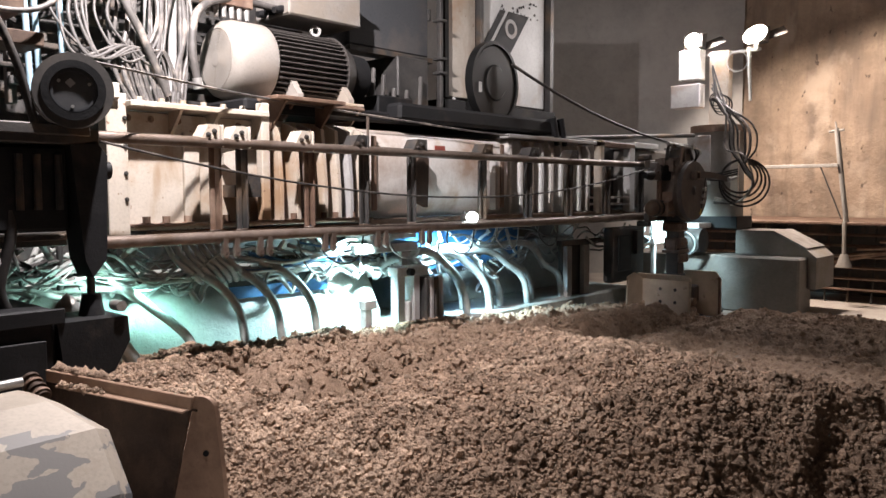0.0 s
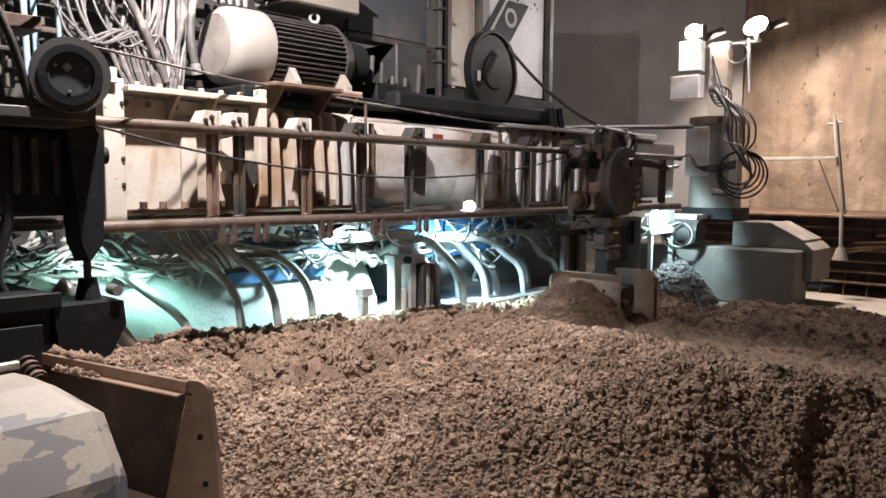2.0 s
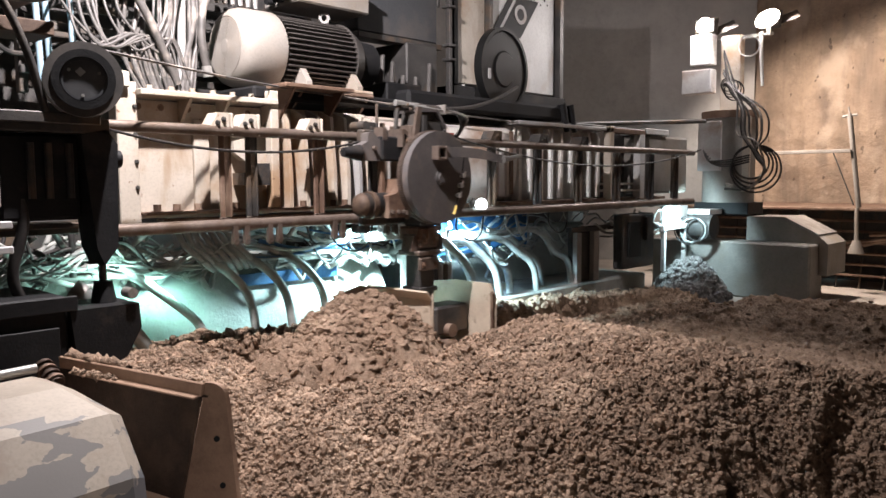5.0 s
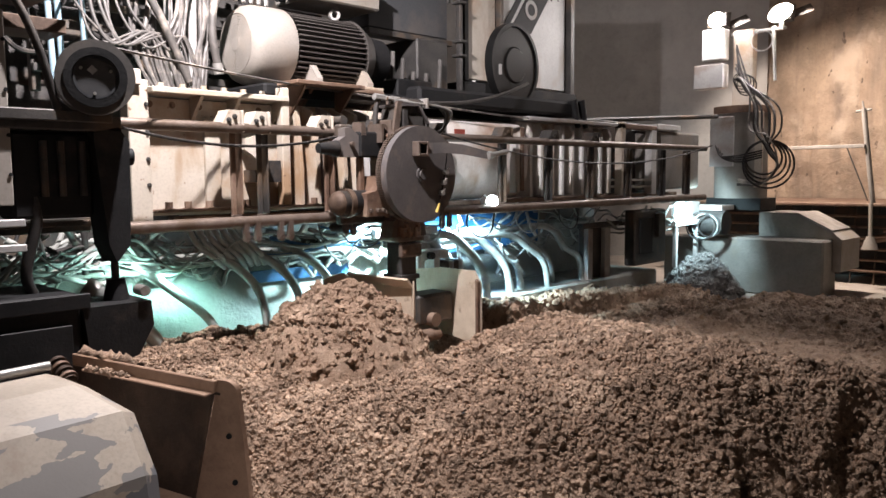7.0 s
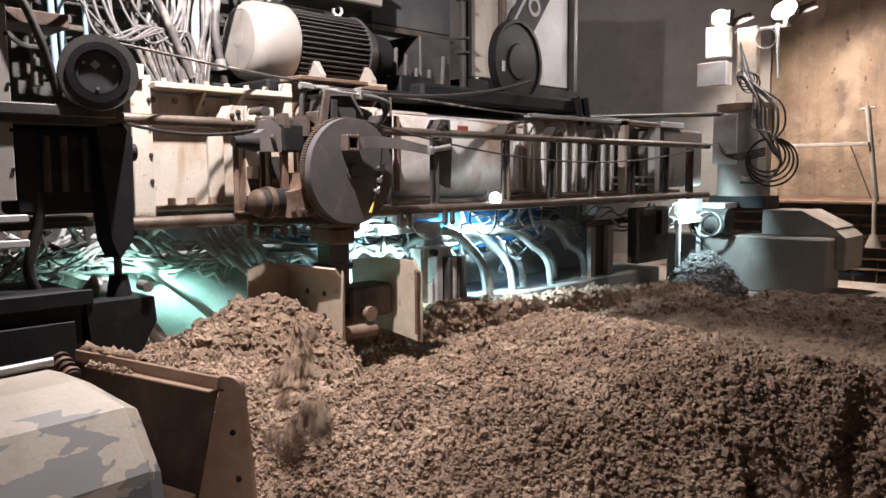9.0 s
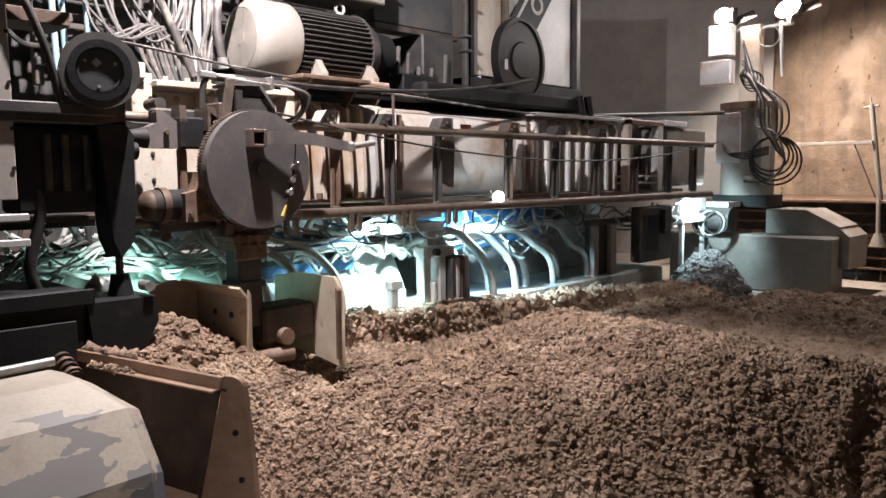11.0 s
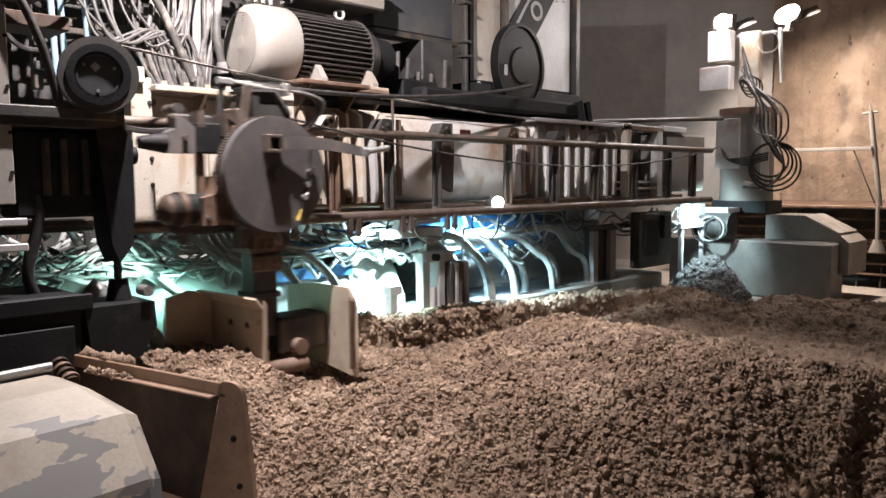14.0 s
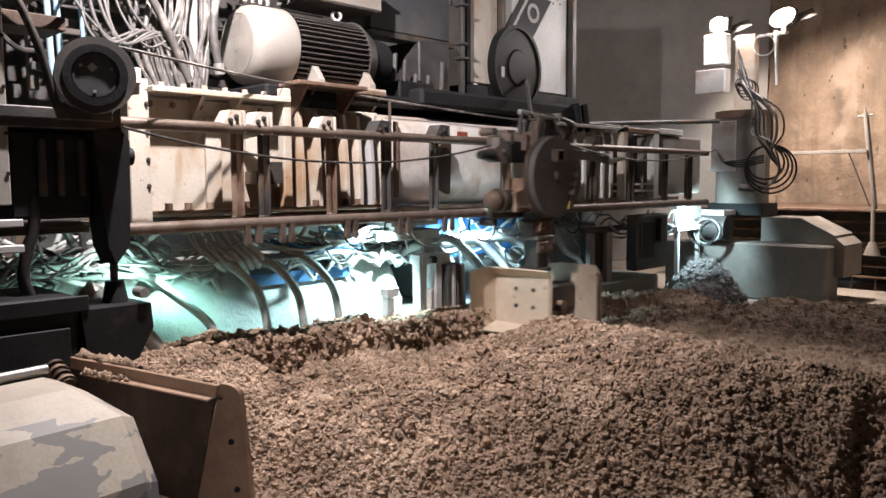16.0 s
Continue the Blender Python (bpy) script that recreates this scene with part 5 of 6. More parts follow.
    part("stem", rod((11.9, -1.44, 0.60), (11.97, -1.41, 1.06), 0.028, seg=10), CONC, s)
    r = thing("rebar_cage", (13.0, -2.5, FLOOR), "dark rusty rebar cage in front of the wall", "rebar cage")
    for k in range(7):
        z = 0.05 + 0.16 * k
        part("bar", rod((12.4 + 0.03 * k, 1.5, z), (12.4 + 0.03 * k, -6.5, z), 0.020, seg=8), RUST, r)
    for k in range(24):
        y = 1.2 - 0.32 * k
        part("upright_bar", rod((12.42, y, FLOOR), (12.62, y, 1.04), 0.014, seg=6), DARK, r)
    part("top_plate", cube(12.05, 14.4, -7, 1.6, 1.02, 1.06), RUST, r)
    part("cage_back", cube(13.4, 13.5, -7, 1.6, FLOOR, 1.015, bev=0), DARK, r)
    for k in range(6):
        part("loose_bar", rod((12.3, -0.6 - 0.3 * k, 0.3 + 0.12 * k), (12.6, -3.2 - 0.2 * k, 0.95 - 0.05 * k), 0.025, seg=8), RUST, r)


far_end()


def far_tray():
    t = thing("drip_tray", (9.75, 0.45, 0.24), "white sheet-steel drip tray with a ribbed hose arch", "tray")
    part("leg", cube(9.55, 9.60, 0.28, 0.34, 0.24, 0.80), WHITE, t)
    part("leg", cube(10.15, 10.2, 0.28, 0.34, 0.24, 0.80), GREYP, t)
    part("tray", cube(9.5, 10.25, 0.26, 0.75, 0.80, 0.87), WHITE, t)
    part("post", rod((9.52, 0.3, 0.87), (9.52, 0.3, 1.10), 0.014, seg=8), WHITE, t)
    part("post_collar", rod((9.52, 0.3, 0.90), (9.52, 0.3, 0.95), 0.03, seg=10), WHITE, t)
    bm = tube(bmesh.new(), [(9.62, 0.34, 0.88), (9.66, 0.34, 1.05), (9.80, 0.36, 1.14), (9.98, 0.40, 1.13)], 0.04, 12, 10)
    part("ribbed_hose", bm, HOSE, t)
    for k in range(9):
        p = smooth_line([(9.62, 0.34, 0.88), (9.66, 0.34, 1.05), (9.80, 0.36, 1.14), (9.98, 0.40, 1.13)], 8)[1 + 2 * k]
        d = smooth_line([(9.62, 0.34, 0.88), (9.66, 0.34, 1.05), (9.80, 0.36, 1.14), (9.98, 0.40, 1.13)], 8)[2 + 2 * k] - p
        part("hose_rib", ring(bmesh.new(), p, d, 0.036, 0.047, 0.008, 16), HOSE, t)
    part("box", cube(10.0, 10.25, 0.3, 0.6, 0.87, 1.12), GREYP, t)


far_tray()

# sloping sheets added over the two wall-facing floodlights to shade the upper wall
TOWER = bpy.data.objects["lamp_tower"]
for vx, vy, vz, lift, tilt in ((11.2, 0.30, 3.68, 0.004, -0.28), (11.1, -0.62, 3.66, 0.020, -0.26)):
    bm = prism([(vy + q, vz + lift + tilt * q + h) for q, h in ((-0.17, 0.0), (0.17, 0.0), (0.17, 0.008), (-0.17, 0.008))], "x", vx + 0.03, vx + 0.19)
    bmesh.ops.translate(bm, verts=[v for v in bm.verts if v.co.x < vx + 0.1], vec=(0, 0, 0.06))
    part("visor", bm, BLACK, TOWER, "black sheet added to cut the wall light")



def curved_lining():
    """The grey shaft lining sweeps round the corner behind the machine."""
    a, z = np.meshgrid(np.linspace(0, math.pi / 2, 60), np.linspace(FLOOR, 6.98, 70), indexing="ij")
    r = 4.88 + 0.03 * vnoise(a * 4.9, z, 1.3, 61) + 0.012 * vnoise(a * 4.9, z, 0.4, 62)
    V = np.stack([9.6 + r * np.cos(a), 1.1 + r * np.sin(a), z], -1).reshape(-1, 3)
    ob = raw("wall_lining", V, grid_faces(60, 70), SMOOTH)
    tagged(ob, "dark grey smooth curved lining of the shaft", "wall lining", kind="structure")


curved_lining()


def work_lamp():
    """Unseen hanging floodlight lighting the heap; an added sheet cuts its far-end beam."""
    t = thing("hanging_floodlight", (WORK.x, WORK.y, 7.0), "unseen black work floodlight hung from the ceiling, with an added beam cutoff", "floodlight")
    x, y, z = WORK
    part("drop_pipe", rod((x - 0.1, y - 0.1, z + 0.28), (x - 0.1, y - 0.1, 7.0), 0.02, seg=10), DARK, t)
    part("case", cube(x - 0.2, x + 0.14, y - 0.22, y + 0.12, z + 0.12, z + 0.28, bev=0.02), BLACK, t)
    # added out of view to shade the far clay
    part("barn_door", cube(x + 0.24, x + 0.25, y - 0.55, y + 0.045, z - 0.246, z + 0.2, bev=0.002), BLACK, t, "black sheet added to cut the beam")
    part("door_hinge", cube(x + 0.12, x + 0.25, y - 0.2, y + 0.1, z + 0.2, z + 0.21, bev=0.002), BLACK, t)


work_lamp()


# ---- the travelling scraper ----
HUBZ = 1.51


def trolley():
    t = thing("scraper_trolley", (0, 0, 0), "scraper trolley with a large grey geared disc, running on the rails", "trolley")
    D = part("gear_disc", rod((0, -0.40, HUBZ), (0, -0.46, HUBZ), 0.365, seg=72), DISCM, t, "large dusty grey disc")
    bm = bmesh.new()
    for k in range(120):
        a = 2 * math.pi * k / 120
        b = cube(-0.005, 0.005, -0.40, -0.35, 0.352, 0.374, bev=0)
        bmesh.ops.rotate(b, verts=b.verts, cent=(0, 0, 0), matrix=Matrix.Rotation(a, 3, "Y"))
        me = bpy.data.meshes.new("tmp")
        b.to_mesh(me)
        b.free()
        bm.from_mesh(me)
        bpy.data.meshes.remove(me)
    bmesh.ops.translate(bm, verts=bm.verts, vec=(0, 0, HUBZ))
    cyl(bm, (0, -0.34, HUBZ), (0, -0.398, HUBZ), 0.362, seg=72)
    part("gear_teeth", bm, RAIL, t)
    part("hub_cap", rod((0, -0.46, HUBZ), (0, -0.485, HUBZ), 0.04, seg=24), DISCM, D)
    part("hub_ring", ring(bmesh.new(), (0, -0.465, HUBZ), (0, 1, 0), 0.05, 0.06, 0.006, 28), DISCM, D)
    # flat arm bent outwards from a square socket
    bm = bmesh.new()
    ends = []
    for x, y, z, h in ((0.0, -0.505, 1.705, 0.040), (0.18, -0.53, 1.712, 0.040), (0.34, -0.575, 1.70, 0.038), (0.56, -0.655, 1.655, 0.030)):
        ends.append([bm.verts.new(q) for q in ((x, y, z - h), (x, y, z + h), (x + 0.006, y + 0.016, z + h), (x + 0.006, y + 0.016, z - h))])
    for a, b in zip(ends, ends[1:]):
        for k in range(4):
            bm.faces.new((a[k], a[(k + 1) % 4], b[(k + 1) % 4], b[k]))
    bm.faces.new(ends[0])
    bm.faces.new(ends[-1][::-1])
    bmesh.ops.recalc_face_normals(bm, faces=bm.faces)
    A = part("arm", bm, DISCM, t, "flat steel arm")
    sock = bmesh.new()
    for a in ((-0.105, -0.085, 1.645, 1.755), (-0.015, 0.005, 1.645, 1.755), (-0.085, -0.015, 1.645, 1.665), (-0.085, -0.015, 1.735, 1.755)):
        box(sock, a[0], a[1], -0.535, -0.462, a[2], a[3], 0.004)
    part("arm_socket", sock, RAIL, A)
    part("socket_bore", cube(-0.084, -0.016, -0.49, -0.462, 1.666, 1.734, bev=0), BLACK, A)
    part("arm_pin", rod((0.545, -0.665, 1.655), (0.72, -0.70, 1.685), 0.020, seg=12), GALV, A)
    part("pin_nut", rod((0.535, -0.662, 1.653), (0.565, -0.668, 1.658), 0.034, seg=6), GALV, A)
    part("chain", tube(bmesh.new(), [(0.235, -0.50, 1.70), (0.24, -0.475, 1.56), (0.205, -0.472, 1.40), (0.155, -0.475, 1.26)], 0.005, 6, 6), BLACK, D)
    for x, z in ((0.238, 1.525), (0.212, 1.445), (0.190, 1.365)):
        part("chain_link", rod((x, -0.46, z), (x, -0.50, z), 0.019, seg=8), GALV, D)
        part("link_collar", rod((x + 0.014, -0.485, z + 0.016), (x + 0.03, -0.485, z + 0.03), 0.009, seg=6), GALV, D)
    part("tag", rod((0.165, -0.478, 1.285), (0.135, -0.478, 1.215), 0.006, 0.013, seg=8), YELLOW, D)
    # carriage body behind the disc
    part("body", cube(-0.09, 0.15, -0.34, -0.10, 1.12, 1.98, bev=0.02), DARK, t)
    part("side_flange", cube(-0.20, -0.165, -0.33, -0.08, 1.20, 1.92), RAIL, t)
    for z in (1.30, 1.55, 1.80):
        part("spacer", rod((-0.165, -0.22, z), (-0.09, -0.22, z), 0.03, seg=12), DARK, t)
    part("side_flange", cube(0.165, 0.20, -0.34, -0.06, 1.16, 1.92), DARK, t)
    for z in (1.2, 1.32, 1.44, 1.56, 1.68, 1.8):
        bolt(t, (-0.20, -0.28, z), (-1, 0, 0), 0.014, 0.02, RUST)
    part("top_head", prism([(-0.12, 1.88), (-0.10, 2.02), (0.06, 2.03), (0.16, 1.90), (0.16, 1.85)], "y", -0.33, -0.12), DARK, t)
    part("head_plate", prism([(-0.11, 2.025), (0.065, 2.035), (0.17, 1.90), (0.185, 1.91), (0.075, 2.055), (-0.12, 2.045)], "y", -0.36, -0.10), DISCM, t)
    part("slant_arm", prism([(-0.22, 1.72), (-0.16, 1.72), (-0.10, 2.06), (-0.15, 2.06)], "y", -0.36, -0.335), RAIL, t)
    part("slant_arm", prism([(-0.10, 1.72), (-0.05, 1.72), (-0.06, 2.0), (-0.10, 2.0)], "y", -0.37, -0.342), DARK, t)
    part("top_cap", rod((-0.02, -0.21, 2.05), (-0.02, -0.21, 2.10), 0.06, 0.05, seg=20), DARK, t)
    # rail carriers on the near side
    for z, s in ((1.83, 1), (1.19, -1)):
        part("carrier", cube(-0.52, 0.22, -0.13, -0.045, z - 0.055, z + 0.055, bev=0.015), DARK, t)
        for x in (-0.46, 0.26):
            part("roller", rod((x, -0.10, z + 0.085 * s), (x, 0.06, z + 0.085 * s), 0.036, seg=20), DARK, t)
    # upper clamp: angled cheek with a pocket, curved guard, buffer
    part("upper_clamp", prism([(-0.60, 1.64), (-0.42, 1.64), (-0.42, 1.80), (-0.50, 1.86), (-0.545, 1.85), (-0.545, 1.79), (-0.60, 1.76)], "y", -0.22, -0.135), DISCM, t)
    part("clamp_jaw", prism([(-0.41, 1.80), (-0.41, 1.90), (-0.37, 1.90), (-0.36, 1.80)], "y", -0.24, -0.135), RAIL, t)
    part("clamp_guard", prism([(-0.26, 1.75), (-0.26, 1.89), (-0.22, 1.885), (-0.18, 1.84), (-0.17, 1.75), (-0.19, 1.75), (-0.20, 1.83), (-0.24, 1.86), (-0.24, 1.75)], "y", -0.30, -0.135), RAIL, t)
    part("clamp_block", cube(-0.42, -0.17, -0.24, -0.14, 1.64, 1.83, bev=0.012), BLACK, t)
    part("clamp_stud", rod((-0.49, -0.25, 1.735), (-0.49, -0.22, 1.735), 0.018, seg=8), RAIL, t)
    part("buffer", rod((-0.76, -0.18, 1.70), (-0.60, -0.18, 1.70), 0.035, 0.062, seg=20), BLACK, t)
    part("link_post", cube(-0.40, -0.35, -0.20, -0.15, 1.38, 1.64, bev=0.008), RUST, t)
    # lower drive: domed motor, pale ring, curved yoke
    part("drive_motor", rod((-0.60, -0.2, 1.30), (-0.36, -0.2, 1.30), 0.095, seg=28), BLACK, t)
    bm = bmesh.new()
    bmesh.ops.create_uvsphere(bm, u_segments=20, v_segments=12, radius=0.093, matrix=Matrix.Translation((-0.60, -0.2, 1.30)) @ Matrix.Diagonal((0.7, 1, 1, 1)))
    part("drive_motor_end", bm, DRUST, t)
    part("motor_ring", ring(bmesh.new(), (-0.53, -0.2, 1.30), (1, 0, 0), 0.092, 0.108, 0.022, 32), DRUST, t)
    part("motor_yoke", prism([(-0.44, 1.20), (-0.24, 1.20), (-0.23, 1.46), (-0.245, 1.50), (-0.32, 1.50), (-0.325, 1.44), (-0.35, 1.39), (-0.44, 1.37)], "y", -0.33, -0.12), RUST, t)
    for x in (-0.41, -0.34, -0.29):
        bolt(t, (x, -0.33, 1.245), (0, -1, 0), 0.014, 0.025, RAIL)
    for x in (-0.235, -0.27):
        part("guide_plate", cube(x - 0.012, x + 0.004, -0.37, -0.335, 1.22, 1.66, bev=0.003), RAIL, t)
    # hydraulic hoses on top
    for k in range(3):
        o = 0.028 * k
        part("hydraulic_hose", tube(bmesh.new(), [(-0.16, -0.22 - o, 2.085), (0.08, -0.27 - o, 2.085 - o * 0.5), (0.30, -0.28 - o, 2.07 - o * 0.4), (0.43 + o * 0.6, -0.27 - o, 2.01), (0.47 + o * 0.5, -0.25, 1.93), (0.42, -0.22, 1.855 - o * 0.4), (0.30, -0.2, 1.845 - o * 0.3), (0.14, -0.22, 1.92 - o)], (0.013, 0.014, 0.009)[k], 10, 8), (BCABLE, DARK, GALV)[k], t)
    part("hose_fitting", rod((-0.26, -0.22, 2.095), (-0.16, -0.22, 2.09), 0.026, seg=6), GALV, t)
    part("hose_fitting", rod((-0.16, -0.23, 2.09), (-0.04, -0.25, 2.088), 0.017, seg=12), GALV, t)
    part("hose_fitting", rod((-0.12, -0.28, 2.07), (0.0, -0.30, 2.07), 0.015, seg=12), GALV, t)
    part("hose_clip", cube(0.16, 0.18, -0.36, -0.25, 2.02, 2.10, bev=0.004), GALV, t)
    part("strut", tube(bmesh.new(), [(-0.24, -0.2, 1.88), (-0.235, -0.21, 2.02), (-0.21, -0.22, 2.085)], 0.02, 8, 5), DARK, t)
    # mast
    part("mast_collar", cube(-0.12, 0.12, -0.33, -0.09, 1.00, 1.115, bev=0.015), RUST, t)
    for x in (-0.10, -0.03, 0.04):
        part("collar_stud", rod((x, -0.335, 1.02), (x, -0.335, 1.10), 0.016, seg=8), RUST, t)
    return t


def scraper():
    s = thing("scraper", (0, 0, 0), "pair of scraped steel scoop blades on a square mast", "scraper")
    Z = 0.60   # blade top above the blade's foot
    part("mast", cube(-0.085, 0.085, -0.30, -0.13, 0.30, 1.15, bev=0.01), DARK, s)
    part("mast_block", cube(-0.11, 0.11, -0.335, -0.11, 0.92, 1.05, bev=0.02), RAIL, s)
    part("mast_bracket", cube(-0.14, 0.13, -0.345, -0.10, 0.86, 0.90, bev=0.008), RAIL, s)
    part("mast_bracket", cube(-0.13, 0.10, -0.35, -0.31, 0.74, 0.85, bev=0.012), RAIL, s)
    part("mast_lug", prism([(-0.18, 0.90), (-0.11, 0.90), (-0.11, 1.04), (-0.15, 1.02)], "y", -0.30, -0.18), RAIL, s)
    part("mast_lug", prism([(0.11, 0.88), (0.19, 0.90), (0.17, 1.02), (0.11, 1.04)], "y", -0.30, -0.18), DARK, s)
    for x in (-0.09, 0.05):
        bolt(s, (x, -0.35, 0.79), (0, -1, 0), 0.015, 0.02, RUST)
    part("stop_plate", cube(-0.10, 0.10, -0.32, -0.10, 0.56, 0.60, bev=0.006), DARK, s)
    for x in (-0.06, 0.06):
        bolt(s, (x, -0.335, 0.98), (0, -1, 0), 0.016, 0.02, RUST)
    L = part("scoop_back", cube(-0.15, -0.125, -0.48, 0.15, 0.06, Z - 0.06, bev=0.004), BLADE, s, "scoop back plate with bolt holes")
    for y in (-0.10, -0.30):
        for z in (0.24, 0.40):
            bolt(L, (-0.15, y, z), (-1, 0, 0), 0.014, 0.012, DARK)

    def sheet(name, pts, th):
        bm = bmesh.new()
        fc = bm.faces.new([bm.verts.new(q) for q in pts])
        bm.normal_update()
        e = bmesh.ops.extrude_face_region(bm, geom=[fc])
        bmesh.ops.translate(bm, verts=[v for v in e["geom"] if isinstance(v, bmesh.types.BMVert)], vec=fc.normal * th)
        bmesh.ops.recalc_face_normals(bm, faces=bm.faces)
        return part(name, bm, BLADE, s)

    sheet("scoop_floor", [(-0.14, -0.50, 0.07), (-0.14, 0.15, 0.07), (-0.34, 0.19, 0.0), (-0.26, -0.50, 0.0)], 0.015)
    sheet("scoop_top", [(-0.14, -0.50, Z - 0.07), (-0.14, 0.15, Z - 0.07), (-0.24, 0.17, Z), (-0.20, -0.50, Z)], 0.015)
    sheet("scoop_wing", [(-0.14, 0.15, 0.05), (-0.14, 0.15, Z - 0.05), (-0.30, 0.18, Z), (-0.46, 0.19, Z - 0.04), (-0.48, 0.19, 0.05), (-0.34, 0.18, 0.0)], 0.018)
    sheet("scoop_cheek", [(-0.12, -0.49, 0.04), (-0.12, -0.49, Z - 0.05), (-0.15, -0.515, Z - 0.02), (-0.17, -0.515, 0.02)], 0.012)
    part("tie_beam", cube(0.06, 0.46, -0.34, -0.10, 0.18, 0.42, bev=0.02), DARK, s)
    part("tie_plate", cube(-0.125, -0.09, -0.36, -0.06, 0.15, 0.45), DARK, s)
    part("pivot", rod((-0.12, -0.36, 0.10), (0.25, -0.36, 0.10), 0.05, seg=16), RUST, s)
    part("pivot_pin", rod((0.2, -0.40, 0.22), (0.2, -0.30, 0.22), 0.055, seg=16), RUST, s)
    part("rear_blade", prism([(-0.62, 0.0), (-0.62, 0.50), (-0.55, 0.60), (-0.16, 0.60), (0.16, 0.56), (0.16, 0.06), (-0.30, 0.04)], "x", 0.47, 0.50), BLADE, s, "scraped rear blade plate")
    part("rear_blade_edge", prism([(-0.625, 0.06), (-0.625, 0.52), (-0.60, 0.54), (-0.60, 0.06)], "x", 0.44, 0.47), RUST, s)
    return s


TROLLEY, SCRAPER = trolley(), scraper()
PILE = lump("pushed_clay", -0.66, -0.22, 0.78, 0.60, 0.50, -0.16, 40, "crumbly heap of clay pushed along by the scraper", 1700, 0.011, 0.036, 2.6)
PILE_AT = Vector(PILE.location)

rf = np.random.RandomState(23)
STRIPS = []
for k in range(8):
    x = 8.35 - 0.72 * k
    hz = float(np.interp(x, BX, BZ))
    STRIPS.append((x, lump("clay_strip", x, -0.2, 0.58, 0.44, hz - 0.03, hz - 0.34, 90 + k, "unscraped clay lying along the rails", 750, 0.010, 0.036, 5.0)))
FALLING = []
SLIDE = ((3.30, -0.72, 0.42), (3.12, -1.05, 0.44), (2.92, -1.32, 0.40), (2.62, -1.66, 0.34), (2.32, -2.02, 0.28), (2.10, -2.30, 0.22))
POUR = ((2.78, -0.62, 0.52), (2.52, -1.05, 0.48), (2.20, -1.48, 0.40), (1.94, -1.80, 0.30), (1.78, -2.05, 0.20))
for k in range(92):
    size = 0.018 + 0.045 * rf.rand() ** 2
    P, F = clods(np.zeros((1, 3)), np.array([size]), 200 + k, IV3, IF3)
    c = raw("falling_clod", P, F, CLOD, smooth=False)
    FALLING.append(tagged(c, "lump of brown clay tumbling off the heap", "clay", "tumbling clods"))

# ---- cables drawn along by the trolley, in straight links ----


def link_chain(name, count, longest, radius, material, label):
    L = longest / count * 1.1
    made = []
    for k in range(count):
        t = tagged(part(name, rod((0, 0, -L / 2), (0, 0, L / 2), radius, seg=10), material), label, "cable", label)
        made.append(t)
    return made


REEL_CABLE = link_chain("reel_cable", 14, 4.3, 0.016, BCABLE, "thick black cable running from the reel to the trolley")
BACK_ROPE = link_chain("back_rope", 26, 7.4, 0.008, BCABLE, "thin dark rope sagging behind the trolley")
PULL_ROPE = link_chain("pull_rope", 26, 7.6, 0.008, BCABLE, "thin dark rope sagging beside the guide rails")
t = thing("guard_wire", (2.0, -0.1, 2.1), "thin steel wire stretched above the rails", "wire")
part("strand", tube(bmesh.new(), [(1.86, -0.3, 2.22), (3.2, 0.2, 2.20), (4.8, 0.3, 2.14), (6.2, 0.25, 2.08), (7.6, 0.3, 2.12), (9.6, 0.3, 2.1)], 0.009, 6, 8), CABLE, t)

# ---- what moves ----
RUN = [(0, 9.14), (0.3, 9.14), (0.5, 9.08), (0.7, 8.92), (1, 8.62), (1.5, 8.07), (2, 7.52), (2.5, 6.97), (3, 6.43), (3.5, 5.89), (4, 5.36), (4.2, 5.15), (4.8, 4.57),
       (5.3, 4.23), (5.8, 4.09), (6.3, 4.08), (7, 4.09), (7.5, 4.09), (7.8, 4.06), (8, 3.98), (8.2, 3.78), (8.5, 3.47), (8.7, 3.39), (9, 3.39), (9.2, 3.26), (9.8, 2.92), (10.5, 2.70), (11.3, 2.62), (12, 2.60),
       (13, 2.60), (13.5, 2.61), (13.8, 2.64), (14, 2.76), (14.2, 3.02), (14.5, 3.49), (15, 4.25), (15.5, 5.02), (16, 5.78)]
TOP = [(0, 0.47), (1, 0.48), (2, 0.50), (3, 0.53), (3.5, 0.56), (4, 0.57), (6.5, 0.70), (7, 0.73), (7.5, 0.78), (8, 0.80), (9, 0.85), (9.5, 0.85), (11.3, 0.79), (13.5, 0.78), (13.9, 0.77), (14.2, 0.70), (15, 0.68), (16, 0.67)]
HEAP = [(0, -0.42), (0.8, -0.40), (1.3, -0.22), (2, -0.12), (3, -0.02), (4, 0.02), (6.3, 0.16), (7.5, 0.18), (8.3, 0.12), (9.2, 0.12), (11.3, 0.08), (13.5, 0.06), (14.0, -0.10), (14.5, -0.18), (16, -0.18)]


def at(rows, t):
    return float(np.interp(t, [r[0] for r in rows], [r[1] for r in rows]))


def links(made, a, b, sag, t):
    """Poses of the links of a cable that hangs from a to b."""
    n = len(made)
    d = b - a
    out = []
    for k in range(n):
        u0, u1 = k / n, (k + 1) / n
        um = (u0 + u1) / 2
        pos = a + d * um + Vector((0, 0, -sag * 4 * um * (1 - um)))
        tan = d + Vector((0, 0, -sag * 4 * (1 - 2 * um)))
        out.append(Matrix.Translation(pos) @ tan.to_track_quat("Z", "Y").to_matrix().to_4x4())
    return out


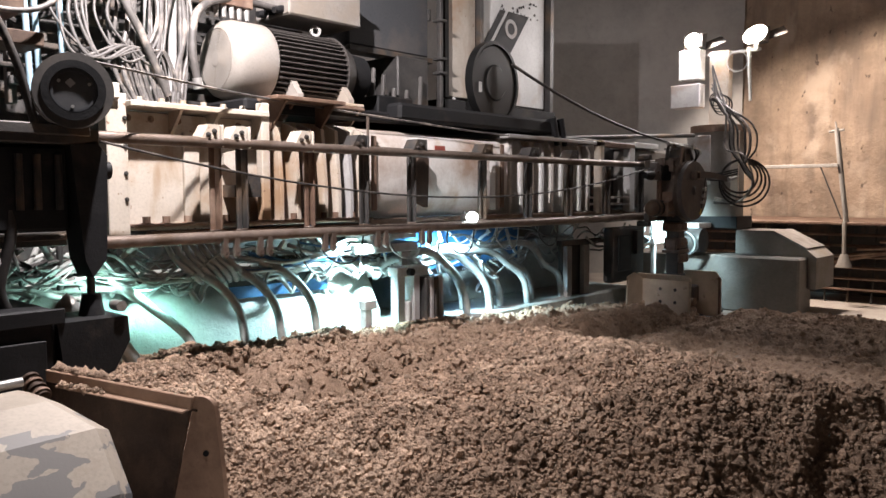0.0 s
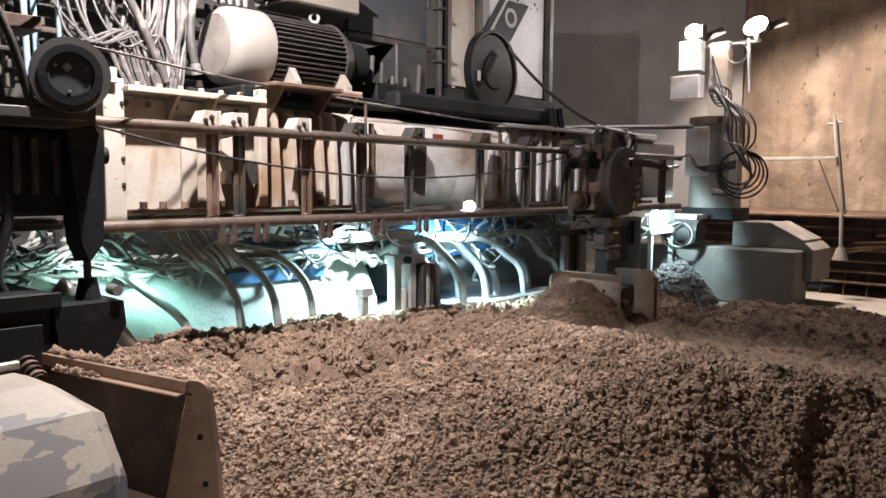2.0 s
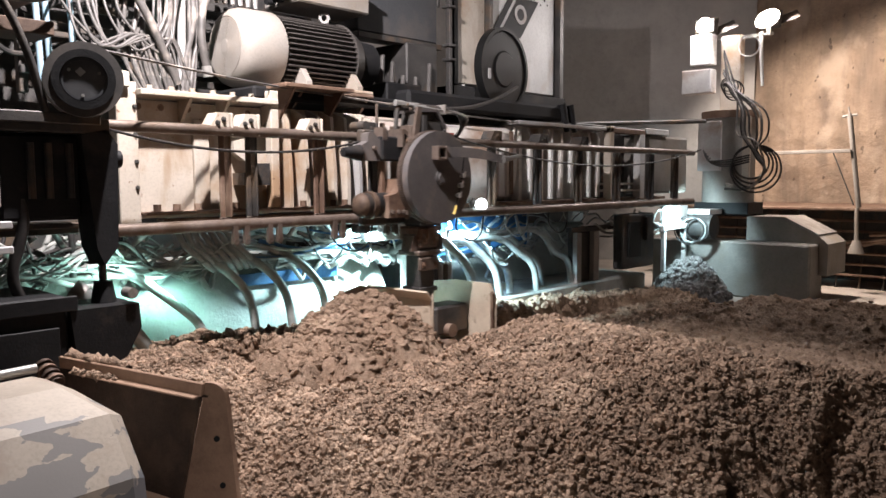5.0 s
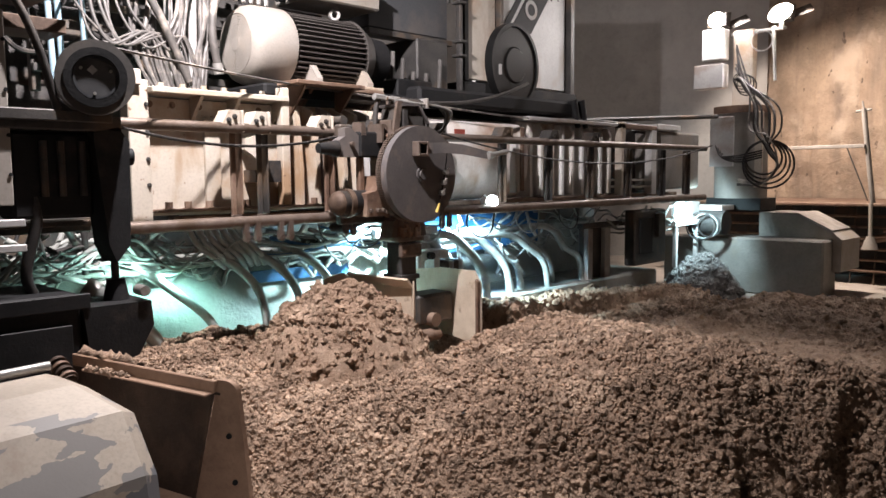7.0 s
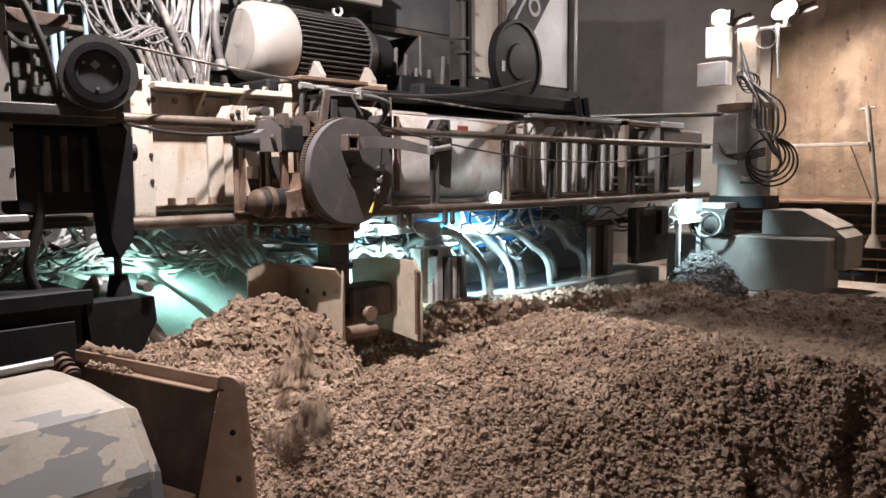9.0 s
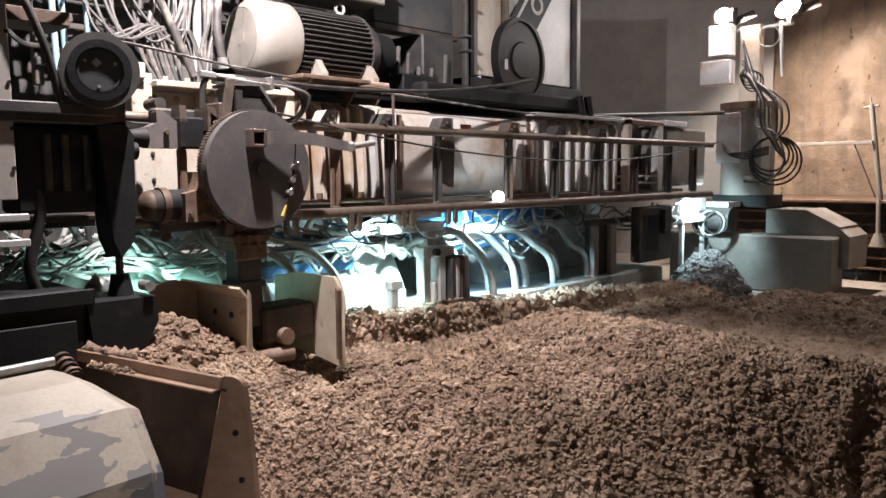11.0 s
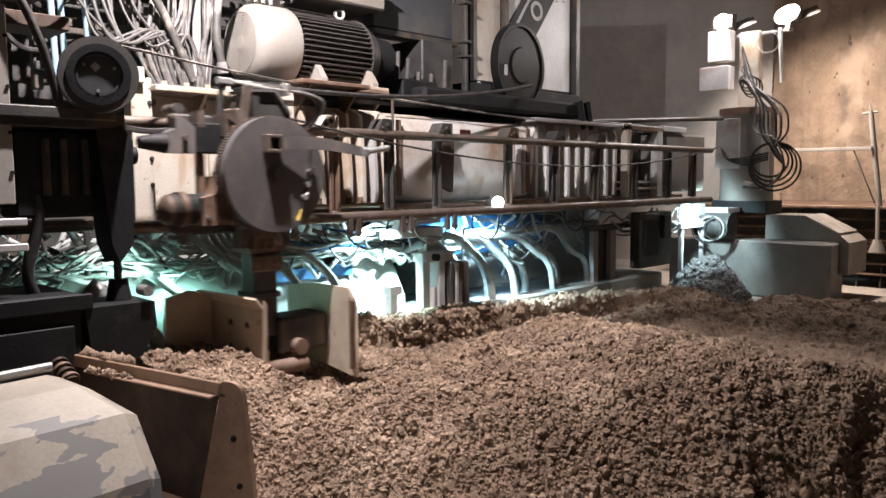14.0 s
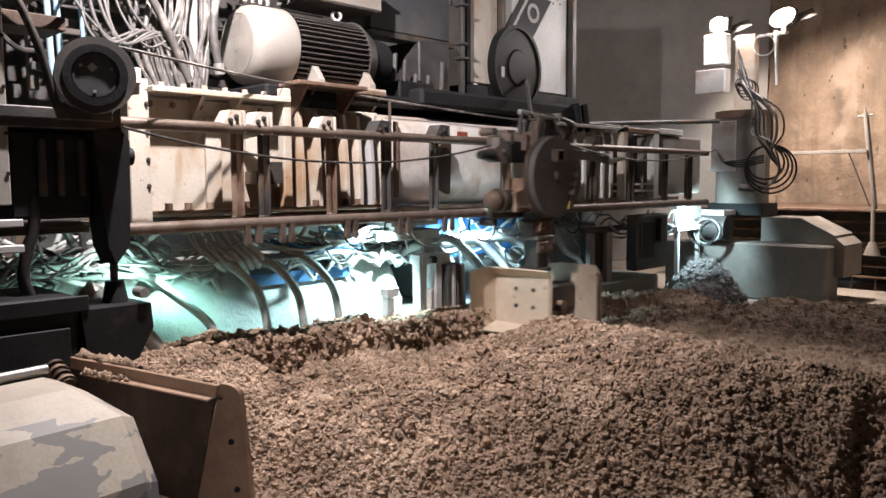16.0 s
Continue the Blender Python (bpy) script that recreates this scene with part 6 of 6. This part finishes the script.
def motions():
    walk(TROLLEY, [(t, pose(x, 0, 0)) for t, x in RUN])
    steps = sorted({r[0] for r in RUN} | {r[0] for r in TOP})
    walk(SCRAPER, [(t, pose(at(RUN, t), 0, at(TOP, t) - 0.60)) for t in steps])
    rows = []
    for t in sorted({r[0] for r in RUN} | {r[0] for r in HEAP}):
        x = at(RUN, min(t, 13.5))
        rows.append((t, pose(x + PILE_AT.x, PILE_AT.y, PILE_AT.z + at(HEAP, t))))
    walk(PILE, rows)
    for x, s in STRIPS:
        base = s.location.copy()
        rows = []
        for t in (0, 0.3, *np.arange(0.5, 13.6, 0.25).tolist(), 16):
            lead = at(RUN, min(t, 13.5)) - 0.55
            go = max(0.0, base.x - lead)
            rows.append((t, pose(base.x - go, base.y, base.z - min(0.35, 0.5 * go))))
        walk(s, rows)
    # a clump slides off the heap and down the slope, then a stream of crumbs pours beside the chute
    r = np.random.RandomState(41)
    for k, c in enumerate(FALLING):
        if k < 50:
            t0 = 7.70 + 0.16 * r.rand()
            off = Vector((0.11 * r.randn(), 0.10 * r.randn(), 0.04 * r.rand()))
            way = [Vector(q) + off for q in SLIDE]
            times = [t0 + q for q in (0.0, 0.18, 0.38, 0.58, 0.78, 0.98)]
        else:
            t0 = 8.50 + 0.65 * r.rand()
            off = Vector((0.06 * r.randn(), 0.06 * r.randn(), 0.04 * r.rand()))
            way = [Vector(q) + off * (0.5 + 0.35 * n) for n, q in enumerate(POUR)]
            times = [t0 + q for q in (0.0, 0.14, 0.30, 0.44, 0.58)]
        spin = 180 * (r.rand() - 0.5)
        hide = Vector((way[0].x + 0.1, -0.3, 0.05))
        rows = [(0, pose(*hide)), (t0 - 0.2, pose(*hide))]
        for n, (q, tq) in enumerate(zip(way, times)):
            ground = float(heap(np.array([q.x]), np.array([q.y]))[0]) + 0.015
            z = max(q.z, ground) if n < len(way) - 1 else ground
            rows.append((tq, pose(q.x, q.y, z, spin * n / 4, 0.7 * spin * n / 4, 0)))
        rows.append((16, rows[-1][1]))
        walk(c, rows)
    ts = np.arange(0, 16.01, 0.25).tolist()
    reel, rope, back = [[] for _ in REEL_CABLE], [[] for _ in PULL_ROPE], [[] for _ in BACK_ROPE]
    for t in ts:
        x = at(RUN, t)
        b = Vector((x - 0.02, -0.2, 2.10))
        for k, m in enumerate(links(REEL_CABLE, Vector((6.5, 0.3, 2.80)) if x > 7.2 else Vector((6.3, 0.3, 2.42)).lerp(Vector((6.5, 0.3, 2.80)), max(0, min(1, (x - 6.2)))), b, 0.10, t)):
            reel[k].append((t, m))
        for k, m in enumerate(links(PULL_ROPE, Vector((1.95, -0.1, 1.80)), Vector((max(x - 0.5, 2.05), -0.12, 1.80)), min(0.35, 0.055 * max(x - 2.4, 0.05)), t)):
            rope[k].append((t, m))
        for k, m in enumerate(links(BACK_ROPE, Vector((min(x + 0.3, 9.5), -0.14, 1.90)), Vector((9.7, -0.1, 1.86)), min(0.28, 0.05 * max(9.3 - x, 0.05)), t)):
            back[k].append((t, m))
    for made, rows in ((REEL_CABLE, reel), (PULL_ROPE, rope), (BACK_ROPE, back)):
        for ob, rr in zip(made, rows):
            walk(ob, rr)


motions()
